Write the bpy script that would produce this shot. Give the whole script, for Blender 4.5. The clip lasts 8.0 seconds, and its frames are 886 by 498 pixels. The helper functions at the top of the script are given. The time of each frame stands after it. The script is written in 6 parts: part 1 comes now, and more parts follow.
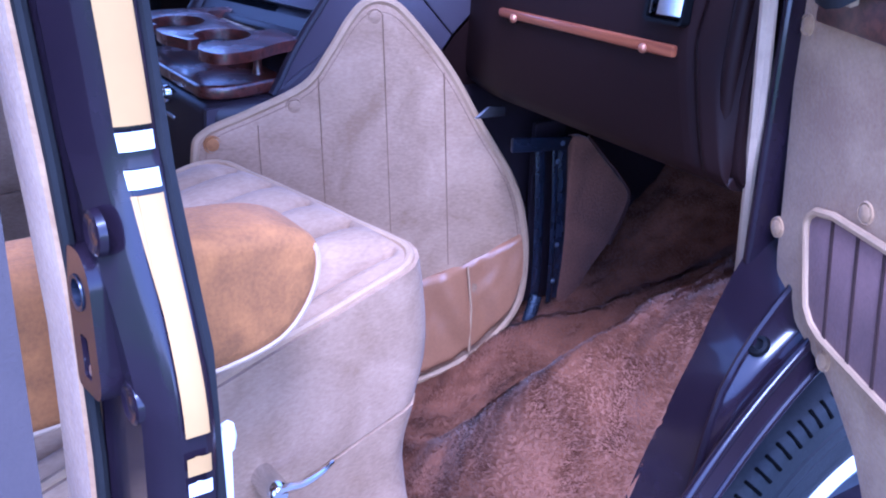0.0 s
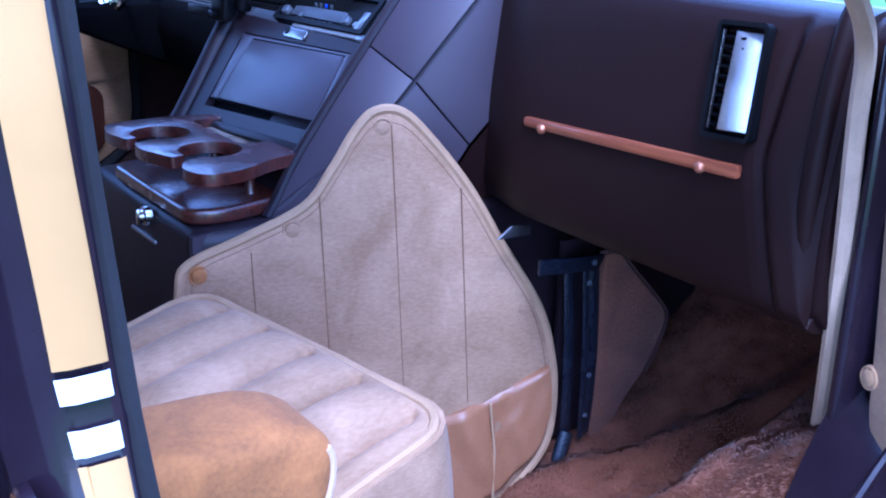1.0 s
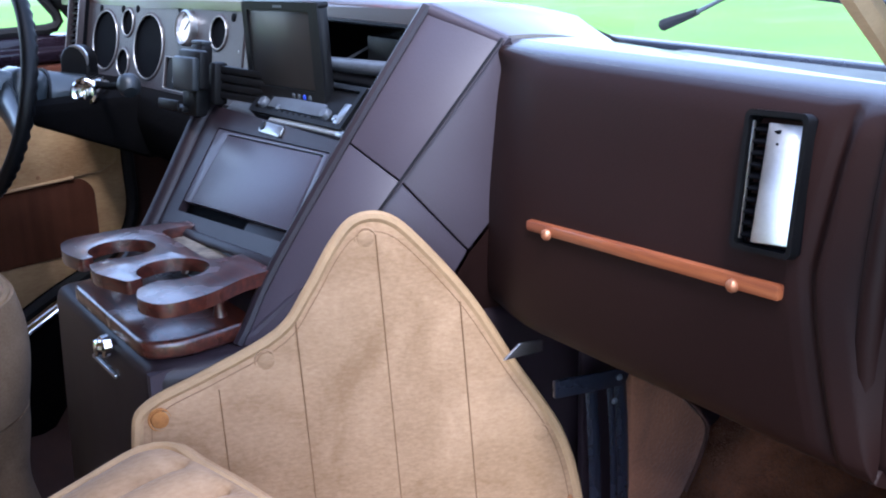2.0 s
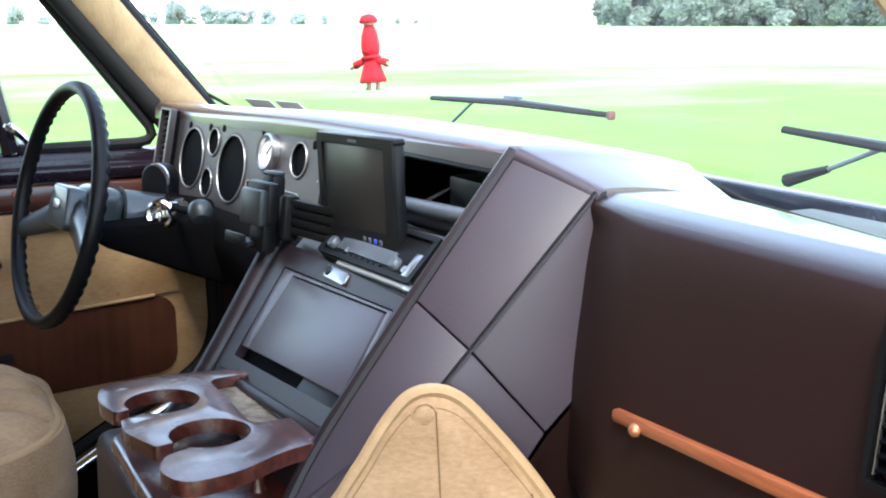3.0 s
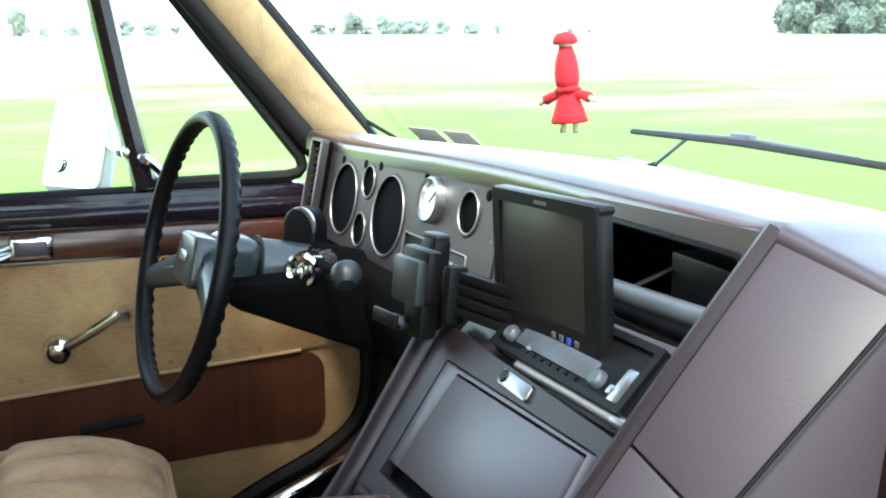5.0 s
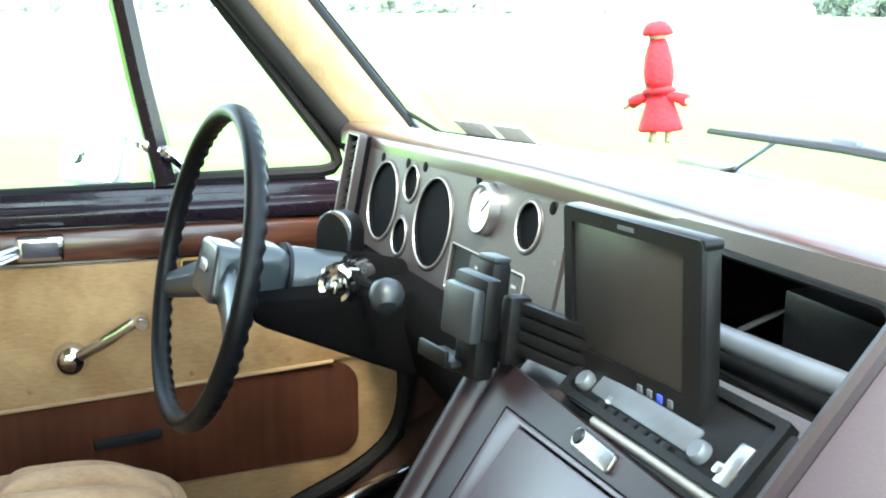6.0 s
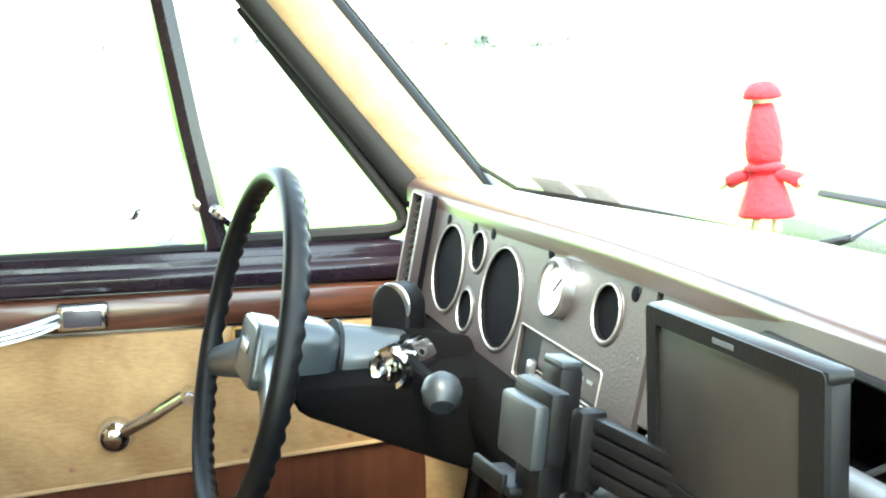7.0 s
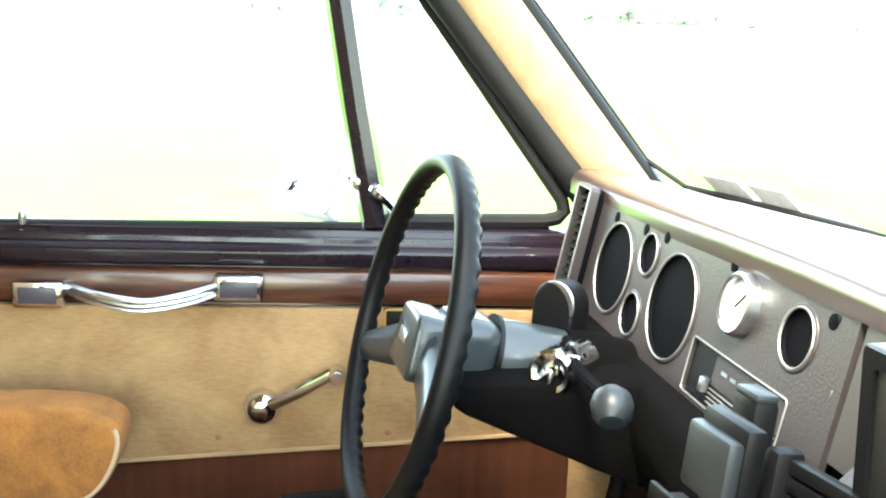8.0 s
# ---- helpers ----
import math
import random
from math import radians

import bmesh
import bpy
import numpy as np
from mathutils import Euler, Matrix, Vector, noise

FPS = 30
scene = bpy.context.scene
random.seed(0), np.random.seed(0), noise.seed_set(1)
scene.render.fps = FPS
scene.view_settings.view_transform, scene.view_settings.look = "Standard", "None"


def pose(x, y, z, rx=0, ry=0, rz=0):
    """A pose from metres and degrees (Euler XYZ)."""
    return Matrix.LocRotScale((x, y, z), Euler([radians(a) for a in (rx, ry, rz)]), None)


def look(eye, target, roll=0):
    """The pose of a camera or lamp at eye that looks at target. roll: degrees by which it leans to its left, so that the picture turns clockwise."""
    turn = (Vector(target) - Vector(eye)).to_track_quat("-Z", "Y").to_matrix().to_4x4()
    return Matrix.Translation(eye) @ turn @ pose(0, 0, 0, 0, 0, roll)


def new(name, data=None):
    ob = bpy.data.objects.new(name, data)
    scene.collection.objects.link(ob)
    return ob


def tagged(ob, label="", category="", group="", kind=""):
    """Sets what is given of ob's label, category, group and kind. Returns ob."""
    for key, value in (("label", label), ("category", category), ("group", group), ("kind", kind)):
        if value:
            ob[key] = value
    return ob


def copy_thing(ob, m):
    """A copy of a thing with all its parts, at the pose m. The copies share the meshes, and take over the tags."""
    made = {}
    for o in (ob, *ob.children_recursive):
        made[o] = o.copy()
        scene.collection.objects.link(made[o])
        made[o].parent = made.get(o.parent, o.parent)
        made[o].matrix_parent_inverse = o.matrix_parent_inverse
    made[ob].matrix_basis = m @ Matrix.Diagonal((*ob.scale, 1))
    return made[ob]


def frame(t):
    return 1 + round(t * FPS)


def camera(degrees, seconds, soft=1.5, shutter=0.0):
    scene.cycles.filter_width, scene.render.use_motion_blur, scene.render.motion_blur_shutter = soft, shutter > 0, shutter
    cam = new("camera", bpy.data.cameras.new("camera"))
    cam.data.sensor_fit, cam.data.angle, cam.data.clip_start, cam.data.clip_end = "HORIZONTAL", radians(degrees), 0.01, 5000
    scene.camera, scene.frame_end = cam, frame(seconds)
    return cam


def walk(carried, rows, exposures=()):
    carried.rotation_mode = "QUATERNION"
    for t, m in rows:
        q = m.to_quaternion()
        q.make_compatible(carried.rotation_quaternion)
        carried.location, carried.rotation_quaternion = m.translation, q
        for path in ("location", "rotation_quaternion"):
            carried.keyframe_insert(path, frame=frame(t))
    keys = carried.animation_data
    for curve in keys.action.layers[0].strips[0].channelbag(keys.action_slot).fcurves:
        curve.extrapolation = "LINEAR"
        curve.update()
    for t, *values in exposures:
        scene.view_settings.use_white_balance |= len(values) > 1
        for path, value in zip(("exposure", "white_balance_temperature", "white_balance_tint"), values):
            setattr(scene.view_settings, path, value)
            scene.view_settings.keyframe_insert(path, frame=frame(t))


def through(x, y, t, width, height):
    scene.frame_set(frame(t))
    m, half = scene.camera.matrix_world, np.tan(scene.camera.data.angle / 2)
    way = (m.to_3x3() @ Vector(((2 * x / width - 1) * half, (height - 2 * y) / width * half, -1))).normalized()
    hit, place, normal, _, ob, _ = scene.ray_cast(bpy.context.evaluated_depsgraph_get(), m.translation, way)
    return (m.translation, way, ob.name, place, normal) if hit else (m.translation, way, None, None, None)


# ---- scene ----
cam = camera(43.5, 8.0, soft=2.0)
PATH = [
    (0, (1.564, 0.235, 1.53), (0.066, 1.305, 0.75), 2.4),
    (0.3, (1.535, 0.255, 1.527), (0.003, 1.312, 0.795), 1.8),
    (0.5, (1.502, 0.271, 1.526), (0.023, 1.36, 0.734), 0.9),
    (0.7, (1.452, 0.291, 1.527), (-0.053, 1.394, 0.808), 1.2),
    (1, (1.376, 0.32, 1.533), (-0.151, 1.43, 0.873), 1.6),
    (1.2, (1.342, 0.335, 1.538), (-0.163, 1.481, 0.888), 0.2),
    (2.3, (1.222, 0.539, 1.553), (-0.436, 1.529, 1.033), -1.1),
    (2.5, (1.204, 0.574, 1.547), (-0.496, 1.519, 1.083), 0.1),
    (2.7, (1.180, 0.594, 1.554), (-0.540, 1.507, 1.097), 0.05),
    (3, (1.13, 0.602, 1.576), (-0.611, 1.502, 1.176), 0.0),
    (3.2, (1.089, 0.597, 1.584), (-0.632, 1.550, 1.225), 0.2),
    (3.5, (1.03, 0.588, 1.587), (-0.697, 1.534, 1.238), 0.4),
    (4, (0.961, 0.597, 1.581), (-0.815, 1.46, 1.269), 0.6),
    (4.2, (0.931, 0.614, 1.581), (-0.870, 1.407, 1.226), 0.5),
    (4.5, (0.891, 0.652, 1.582), (-0.929, 1.397, 1.214), 0.4),
    (4.7, (0.871, 0.678, 1.586), (-0.977, 1.354, 1.227), -0.8),
    (5.8, (0.692, 0.754, 1.583), (-1.186, 1.3, 1.164), 1.3),
    (6, (0.671, 0.74, 1.591), (-1.2, 1.31, 1.173), 0.2),
    (6.5, (0.597, 0.772, 1.599), (-1.298, 1.291, 1.222), -0.5),
    (7, (0.535, 0.806, 1.606), (-1.389, 1.217, 1.247), -0.6),
    (7.2, (0.516, 0.805, 1.615), (-1.418, 1.180, 1.267), -0.4),
    (7.5, (0.495, 0.8, 1.624), (-1.442, 1.092, 1.221), -0.2),
    (8, (0.487, 0.774, 1.621), (-1.462, 0.957, 1.209), 2.1),
]
EXPOSURES = [(0, 2.02, 4080, 39), (0.5, 1.76, 4100, 38), (1.0, 1.93, 4050, 28), (1.2, 1.9, 4200, 26), (2.3, 2.38, 5680, 11), (4.7, 2.52, 6500, -3), (5.8, 3.14, 6550, -8), (6.5, 4.0, 6900, -9), (7.0, 3.93, 7050, -8), (7.5, 3.77, 7200, -5), (8.0, 3.72, 7300, -3)]
walk(cam, [(t, look(eye, target, roll)) for t, eye, target, roll in PATH], EXPOSURES)

# ---- sky, sun ----
world = bpy.data.worlds.new("sky")
scene.world = world
world.use_nodes = True
wn = world.node_tree.nodes
sky = wn.new("ShaderNodeTexSky")
sky.sky_type, sky.sun_disc = "NISHITA", False
sky.sun_elevation, sky.sun_rotation = radians(55), radians(120)
sky.air_density, sky.dust_density = 1.0, 1.0
wn["Background"].inputs[1].default_value = 0.2
haze = wn.new("ShaderNodeHueSaturation")
haze.inputs["Saturation"].default_value, haze.inputs["Value"].default_value = 0.72, 1.0
world.node_tree.links.new(sky.outputs[0], haze.inputs["Color"])
world.node_tree.links.new(haze.outputs[0], wn["Background"].inputs[0])
sun = new("sun", bpy.data.lights.new("sun", "SUN"))
sun.data.energy, sun.data.angle, sun.data.color = 1.5, radians(22), (1.0, 0.95, 0.88)
sun.matrix_world = look((4.97, -2.87, 8.19), (0, 0, 0))


# ---- materials ----
def mat(name, color, rough=0.6, metal=0.0, vary=0.25, scale=8.0, fine=120.0, bump=0.1, sheen=0.0, coat=0.0, spec=0.5, dirt=None, swirl=0.3, gloss=0.08, stretch=None):
    """A surface with broad stains, fine grain and relief."""
    m = bpy.data.materials.new(name)
    m.use_nodes = True
    n, l = m.node_tree.nodes, m.node_tree.links
    b = n["Principled BSDF"]
    co = n.new("ShaderNodeTexCoord")
    broad, grain = n.new("ShaderNodeTexNoise"), n.new("ShaderNodeTexNoise")
    broad.inputs["Scale"].default_value, grain.inputs["Scale"].default_value = scale, fine
    broad.inputs["Detail"].default_value, grain.inputs["Detail"].default_value = 4, 3
    broad.inputs["Distortion"].default_value = swirl
    l.new(co.outputs["Object"], broad.inputs["Vector"])
    if stretch:
        mp = n.new("ShaderNodeMapping")
        mp.inputs["Scale"].default_value = stretch
        l.new(co.outputs["Object"], mp.inputs[0])
        l.new(mp.outputs[0], grain.inputs["Vector"])
    else:
        l.new(co.outputs["Object"], grain.inputs["Vector"])
    both = n.new("ShaderNodeMath")
    both.operation = "MULTIPLY_ADD"
    both.inputs[1].default_value = 0.4
    l.new(grain.outputs["Fac"], both.inputs[0])
    l.new(broad.outputs["Fac"], both.inputs[2])
    ramp = n.new("ShaderNodeValToRGB")
    dark = dirt if dirt else tuple(c * (1 - vary) for c in color)
    ramp.color_ramp.elements[0].position, ramp.color_ramp.elements[1].position = 0.5, 0.95
    ramp.color_ramp.elements[0].color = (*dark, 1)
    ramp.color_ramp.elements[1].color = (*[min(1, c * (1 + vary * 0.6)) for c in color], 1)
    l.new(both.outputs[0], ramp.inputs[0])
    l.new(ramp.outputs[0], b.inputs["Base Color"])
    wear = n.new("ShaderNodeMapRange")
    wear.inputs["To Min"].default_value, wear.inputs["To Max"].default_value = max(0.02, rough - 0.08), min(1, rough + 0.1)
    l.new(broad.outputs["Fac"], wear.inputs["Value"])
    l.new(wear.outputs[0], b.inputs["Roughness"])
    b.inputs["Metallic"].default_value = metal
    b.inputs["Sheen Weight"].default_value = sheen
    b.inputs["Sheen Roughness"].default_value = 0.4
    b.inputs["Coat Weight"].default_value = coat
    b.inputs["Coat Roughness"].default_value = gloss
    b.inputs["Specular IOR Level"].default_value = spec
    if bump:
        bn = n.new("ShaderNodeBump")
        bn.inputs["Strength"].default_value, bn.inputs["Distance"].default_value = bump, 0.002
        l.new(grain.outputs["Fac"], bn.inputs["Height"])
        l.new(bn.outputs[0], b.inputs["Normal"])
    return m


def wood(name, a, c, rough=0.3, coat=0.4, axis=0):
    m = mat(name, a, rough, coat=coat, vary=0.3, scale=6, fine=60, bump=0.05)
    n, l = m.node_tree.nodes, m.node_tree.links
    co, mp = n.new("ShaderNodeTexCoord"), n.new("ShaderNodeMapping")
    mp.inputs["Scale"].default_value = (1, 14, 14) if axis == 0 else (14, 1, 14)
    g = n.new("ShaderNodeTexNoise")
    g.inputs["Scale"].default_value, g.inputs["Detail"].default_value, g.inputs["Distortion"].default_value = 9, 6, 0.6
    r = n.new("ShaderNodeValToRGB")
    r.color_ramp.elements[0].position, r.color_ramp.elements[1].position = 0.35, 0.68
    r.color_ramp.elements[0].color, r.color_ramp.elements[1].color = (*c, 1), (*a, 1)
    l.new(co.outputs["Object"], mp.inputs[0])
    l.new(mp.outputs[0], g.inputs["Vector"])
    l.new(g.outputs["Fac"], r.inputs[0])
    l.new(r.outputs[0], n["Principled BSDF"].inputs["Base Color"])
    return m


def glass(name, tint=(1, 1, 1)):
    m = bpy.data.materials.new(name)
    m.use_nodes = True
    n, l = m.node_tree.nodes, m.node_tree.links
    t, g, mx, fr = n.new("ShaderNodeBsdfTransparent"), n.new("ShaderNodeBsdfGlossy"), n.new("ShaderNodeMixShader"), n.new("ShaderNodeFresnel")
    t.inputs[0].default_value = (*tint, 1)
    g.inputs["Roughness"].default_value = 0.02
    fr.inputs[0].default_value = 1.45
    l.new(fr.outputs[0], mx.inputs[0])
    l.new(t.outputs[0], mx.inputs[1])
    l.new(g.outputs[0], mx.inputs[2])
    l.new(mx.outputs[0], n["Material Output"].inputs[0])
    return m


VELOUR = mat("tan_velour", (0.42, 0.265, 0.125), 0.85, vary=0.16, scale=13, fine=200, bump=0.4, sheen=0.2, swirl=0.4, stretch=(1, 0.35, 1.2), dirt=(0.29, 0.158, 0.066))
VELOUR_SEAT = mat("worn_tan_velour", (0.39, 0.247, 0.140), 0.88, vary=0.16, scale=10, fine=240, bump=0.45, sheen=0.06, swirl=1.0, stretch=(1, 0.5, 1.2), dirt=(0.245, 0.142, 0.068))
VELOUR_GOLD = mat("golden_brown_velour", (0.345, 0.138, 0.030), 0.85, vary=0.38, scale=14, fine=260, bump=0.4, sheen=0.03, swirl=1.6)
PIPING = mat("tan_piping", (0.385, 0.240, 0.120), 0.7, vary=0.15, scale=30, fine=300, bump=0.2)
VINYL_TAN = mat("tan_brown_vinyl", (0.28, 0.128, 0.055), 0.36, vary=0.2, scale=9, fine=240, bump=0.15)
STITCH = mat("brown_thread", (0.19, 0.10, 0.045), 0.8, vary=0.2, scale=40, fine=300, bump=0.1)
PIPING_PALE = mat("pale_piping", (0.52, 0.37, 0.23), 0.7, vary=0.12, scale=30, fine=300, bump=0.2)
VINYL_MAUVE = mat("mauve_brown_velour", (0.20, 0.105, 0.085), 0.8, vary=0.25, scale=12, fine=240, bump=0.3, sheen=0.1)
SHAG = mat("brown_sheepskin", (0.22, 0.088, 0.042), 0.95, vary=0.2, scale=11, fine=220, bump=0.6, sheen=0.25, dirt=(0.12, 0.045, 0.021), swirl=0.6)
CARPET_RIB = mat("ribbed_brown_carpet", (0.078, 0.027, 0.014), 0.95, vary=0.4, scale=6, fine=70, bump=0.6, stretch=(1, 1, 0.03), spec=0.1)
CARPET_BROWN = mat("dark_brown_carpet", (0.046, 0.018, 0.011), 0.95, vary=0.3, scale=20, fine=400, bump=0.5)
DASH_TOP = mat("glossy_brown_dash_vinyl", (0.042, 0.021, 0.018), 0.42, vary=0.12, scale=5, fine=420, bump=0.06, coat=1.0, gloss=0.2)
# darker than the dash top: the face's shade is put into its colour
DASH_PAD = mat("padded_dash_vinyl", (0.0142, 0.0054, 0.0045), 0.55, vary=0.16, scale=5, fine=420, bump=0.08, gloss=0.2, spec=0.15)
pn, pl = DASH_PAD.node_tree.nodes, DASH_PAD.node_tree.links  # clear coat added on upward faces only, so that the top glares
pg, ps, pm = pn.new("ShaderNodeNewGeometry"), pn.new("ShaderNodeSeparateXYZ"), pn.new("ShaderNodeMapRange")
pm.inputs["From Min"].default_value, pm.inputs["From Max"].default_value = 0.6, 0.95
pl.new(pg.outputs["Normal"], ps.inputs[0])
pl.new(ps.outputs["Z"], pm.inputs["Value"])
pl.new(pm.outputs[0], pn["Principled BSDF"].inputs["Coat Weight"])
pn["Principled BSDF"].inputs["Coat IOR"].default_value = 2.1
DASH_TOP.node_tree.nodes["Principled BSDF"].inputs["Coat IOR"].default_value = 2.1
PLUM = mat("plum_brown_vinyl", (0.044, 0.0335, 0.043), 0.5, vary=0.10, scale=5, fine=420, bump=0.09, coat=0.12, gloss=0.4, spec=0.36)
PAINT = mat("dark_plum_paint", (0.014, 0.0085, 0.0135), 0.22, vary=0.3, scale=6, fine=60, bump=0.02, coat=0.2, gloss=0.05, spec=0.3)
BLACK = mat("black_plastic", (0.0045, 0.0045, 0.0052), 0.42, vary=0.25, scale=12, fine=300, bump=0.1, spec=0.2)
RUBBER = mat("black_rubber", (0.013, 0.012, 0.012), 0.7, vary=0.25, scale=10, fine=200, bump=0.15, spec=0.25)
GREY_DASH = mat("grey_brown_dash_plastic", (0.034, 0.0275, 0.0290), 0.38, vary=0.15, scale=9, fine=500, bump=0.22)
CENTRE = mat("dark_grey_brown_fascia", (0.042, 0.036, 0.035), 0.42, vary=0.15, scale=9, fine=500, bump=0.1)
COLUMN = mat("blue_grey_painted_metal", (0.029, 0.036, 0.041), 0.32, vary=0.15, scale=10, fine=200, bump=0.03, coat=0.3)
CHROME = mat("chrome", (0.75, 0.75, 0.76), 0.1, metal=1.0, vary=0.1, scale=30, fine=200, bump=0.02)
STEEL = mat("satin_aluminium", (0.55, 0.55, 0.56), 0.32, metal=1.0, vary=0.15, scale=20, fine=300, bump=0.03)
CREAM = mat("cream_paint", (0.42, 0.24, 0.07), 0.6, vary=0.06, scale=5, fine=80, bump=0.0, spec=0.25)
WHITE = mat("white_paint", (0.8, 0.8, 0.8), 0.3, vary=0.08, scale=8, fine=90, bump=0.0, coat=0.3)
SCREEN = mat("dark_screen_glass", (0.020, 0.018, 0.017), 0.35, spec=0.25, vary=0.15, scale=6, fine=60, bump=0.0, coat=0.15, gloss=0.15)
RED = mat("red_wool", (0.62, 0.008, 0.022), 0.85, vary=0.25, scale=40, fine=300, bump=0.5, sheen=0.2)
BELT = mat("grey_brown_webbing", (0.060, 0.043, 0.040), 0.75, vary=0.15, scale=20, fine=400, bump=0.3)
BLUE_BLACK = mat("blue_black_metal", (0.012, 0.014, 0.022), 0.25, vary=0.3, scale=10, fine=90, bump=0.03)
TYRE = mat("weathered_tyre_rubber", (0.022, 0.022, 0.024), 0.65, vary=0.3, scale=14, fine=180, bump=0.25, spec=0.22)
KNOB = mat("blue_grey_plastic", (0.018, 0.0215, 0.025), 0.4, vary=0.15, scale=20, fine=200, bump=0.05)
LINER = mat("dull_black_coating", (0.0022, 0.0019, 0.0021), 0.9, vary=0.3, scale=12, fine=150, bump=0.4, spec=0.06)
TRIM = mat("pale_tan_pillar_cloth", (0.375, 0.258, 0.142), 0.85, vary=0.25, scale=11, fine=260, bump=0.3, sheen=0.1, swirl=1.6, stretch=(1, 1, 0.3))
MAHOGANY = wood("dark_mahogany", (0.095, 0.022, 0.012), (0.028, 0.007, 0.005), 0.32, 1.0, 0)
# old varnish, glossy in places and scuffed in others
vn, vl = MAHOGANY.node_tree.nodes, MAHOGANY.node_tree.links
vc, vt, vm = vn.new("ShaderNodeTexCoord"), vn.new("ShaderNodeTexNoise"), vn.new("ShaderNodeMapRange")
vt.inputs["Scale"].default_value, vt.inputs["Detail"].default_value = 22, 5
vm.inputs["From Min"].default_value, vm.inputs["From Max"].default_value = 0.4, 0.68
vm.inputs["To Min"].default_value, vm.inputs["To Max"].default_value = 0.09, 0.38
vl.new(vc.outputs["Object"], vt.inputs["Vector"])
vl.new(vt.outputs["Fac"], vm.inputs["Value"])
vl.new(vm.outputs[0], vn["Principled BSDF"].inputs["Coat Roughness"])
TEAK = wood("reddish_wood_trim", (0.33, 0.10, 0.035), (0.19, 0.05, 0.02), 0.35, 0.25, 0)
DOORWOOD = wood("dark_wood_trim", (0.115, 0.040, 0.022), (0.045, 0.016, 0.010), 0.3, 0.35, 1)
CONSOLE = mat("dark_console_vinyl", (0.0160, 0.0100, 0.0130), 0.42, vary=0.2, scale=7, fine=380, bump=0.06, coat=0.1, gloss=0.2, spec=0.28)
SEAM = mat("dark_seam_vinyl", (0.027, 0.0195, 0.0245), 0.5, vary=0.2, scale=9, fine=300, bump=0.1, spec=0.3)
SATIN_GREY = mat("satin_grey_ring", (0.27, 0.26, 0.255), 0.35, metal=0.5, vary=0.15, scale=20, fine=200, bump=0.02)
COPPER = mat("copper_screw", (0.50, 0.20, 0.10), 0.3, metal=0.6, vary=0.1, scale=30)
GLASS = glass("window_glass", (0.97, 0.985, 0.975))


# ---- building helpers ----
AT = {}


def thing(name, loc=(0, 0, 0), label="", category="", group="", kind=""):
    ob = new(name)
    ob.location = loc
    ob.empty_display_size = 0.05
    AT[ob] = Vector(loc)
    return tagged(ob, label, category, group, kind)


def finish(bm, angle=38):
    bmesh.ops.remove_doubles(bm, verts=bm.verts, dist=1e-5)
    bmesh.ops.recalc_face_normals(bm, faces=bm.faces)
    lim = radians(angle)
    for f in bm.faces:
        f.smooth = True
    for e in bm.edges:
        if len(e.link_faces) == 2 and e.calc_face_angle(0) > lim:
            e.smooth = False


def part(name, bm, material, parent=None, label="", angle=38, tidy=True):
    """One mesh object, given in world places, under a thing or a part."""
    if tidy:
        finish(bm, angle)
    me = bpy.data.meshes.new(name)
    c = Vector()
    if bm.verts:
        lo = Vector([min(v.co[i] for v in bm.verts) for i in range(3)])
        hi = Vector([max(v.co[i] for v in bm.verts) for i in range(3)])
        c = (lo + hi) / 2
        bmesh.ops.translate(bm, verts=bm.verts, vec=-c)
    bm.to_mesh(me)
    bm.free()
    me.materials.append(material)
    ob = new(name, me)
    AT[ob] = c
    if parent is not None:
        ob.parent = parent
        ob.location = c - AT[parent]
    else:
        ob.location = c
    return tagged(ob, label)


def bevel(bm, w, seg=2, angle=30):
    lim = radians(angle)
    es = [e for e in bm.edges if len(e.link_faces) == 2 and e.calc_face_angle(0) > lim]
    bmesh.ops.bevel(bm, geom=es, offset=w, segments=seg, profile=0.5, affect="EDGES", clamp_overlap=True)


def box(c, s, r=0.004, m=None, seg=2):
    """A block with rounded edges; m turns it about its middle."""
    bm = bmesh.new()
    bmesh.ops.create_cube(bm, size=1)
    bmesh.ops.scale(bm, vec=s, verts=bm.verts)
    if r:
        bevel(bm, min(r, min(s) * 0.45), seg)
    bm.transform(Matrix.Translation(c) @ (m.to_4x4() if m else Matrix()))
    return bm


def prism(pts, plane, a, b, r=0.0, seg=2):
    """A closed outline in the plane 'yz', 'xz' or 'xy', drawn out from a to b along the third axis."""
    bm = bmesh.new()
    put = {"yz": lambda p, d: (d, p[0], p[1]), "xz": lambda p, d: (p[0], d, p[1]), "xy": lambda p, d: (p[0], p[1], d)}[plane]
    lo = [bm.verts.new(put(p, a)) for p in pts]
    hi = [bm.verts.new(put(p, b)) for p in pts]
    n = len(pts)
    bm.faces.new(lo)
    bm.faces.new(hi)
    for i in range(n):
        bm.faces.new((lo[i], lo[(i + 1) % n], hi[(i + 1) % n], hi[i]))
    bmesh.ops.recalc_face_normals(bm, faces=bm.faces)
    if r:
        bevel(bm, r, seg)
    return bm


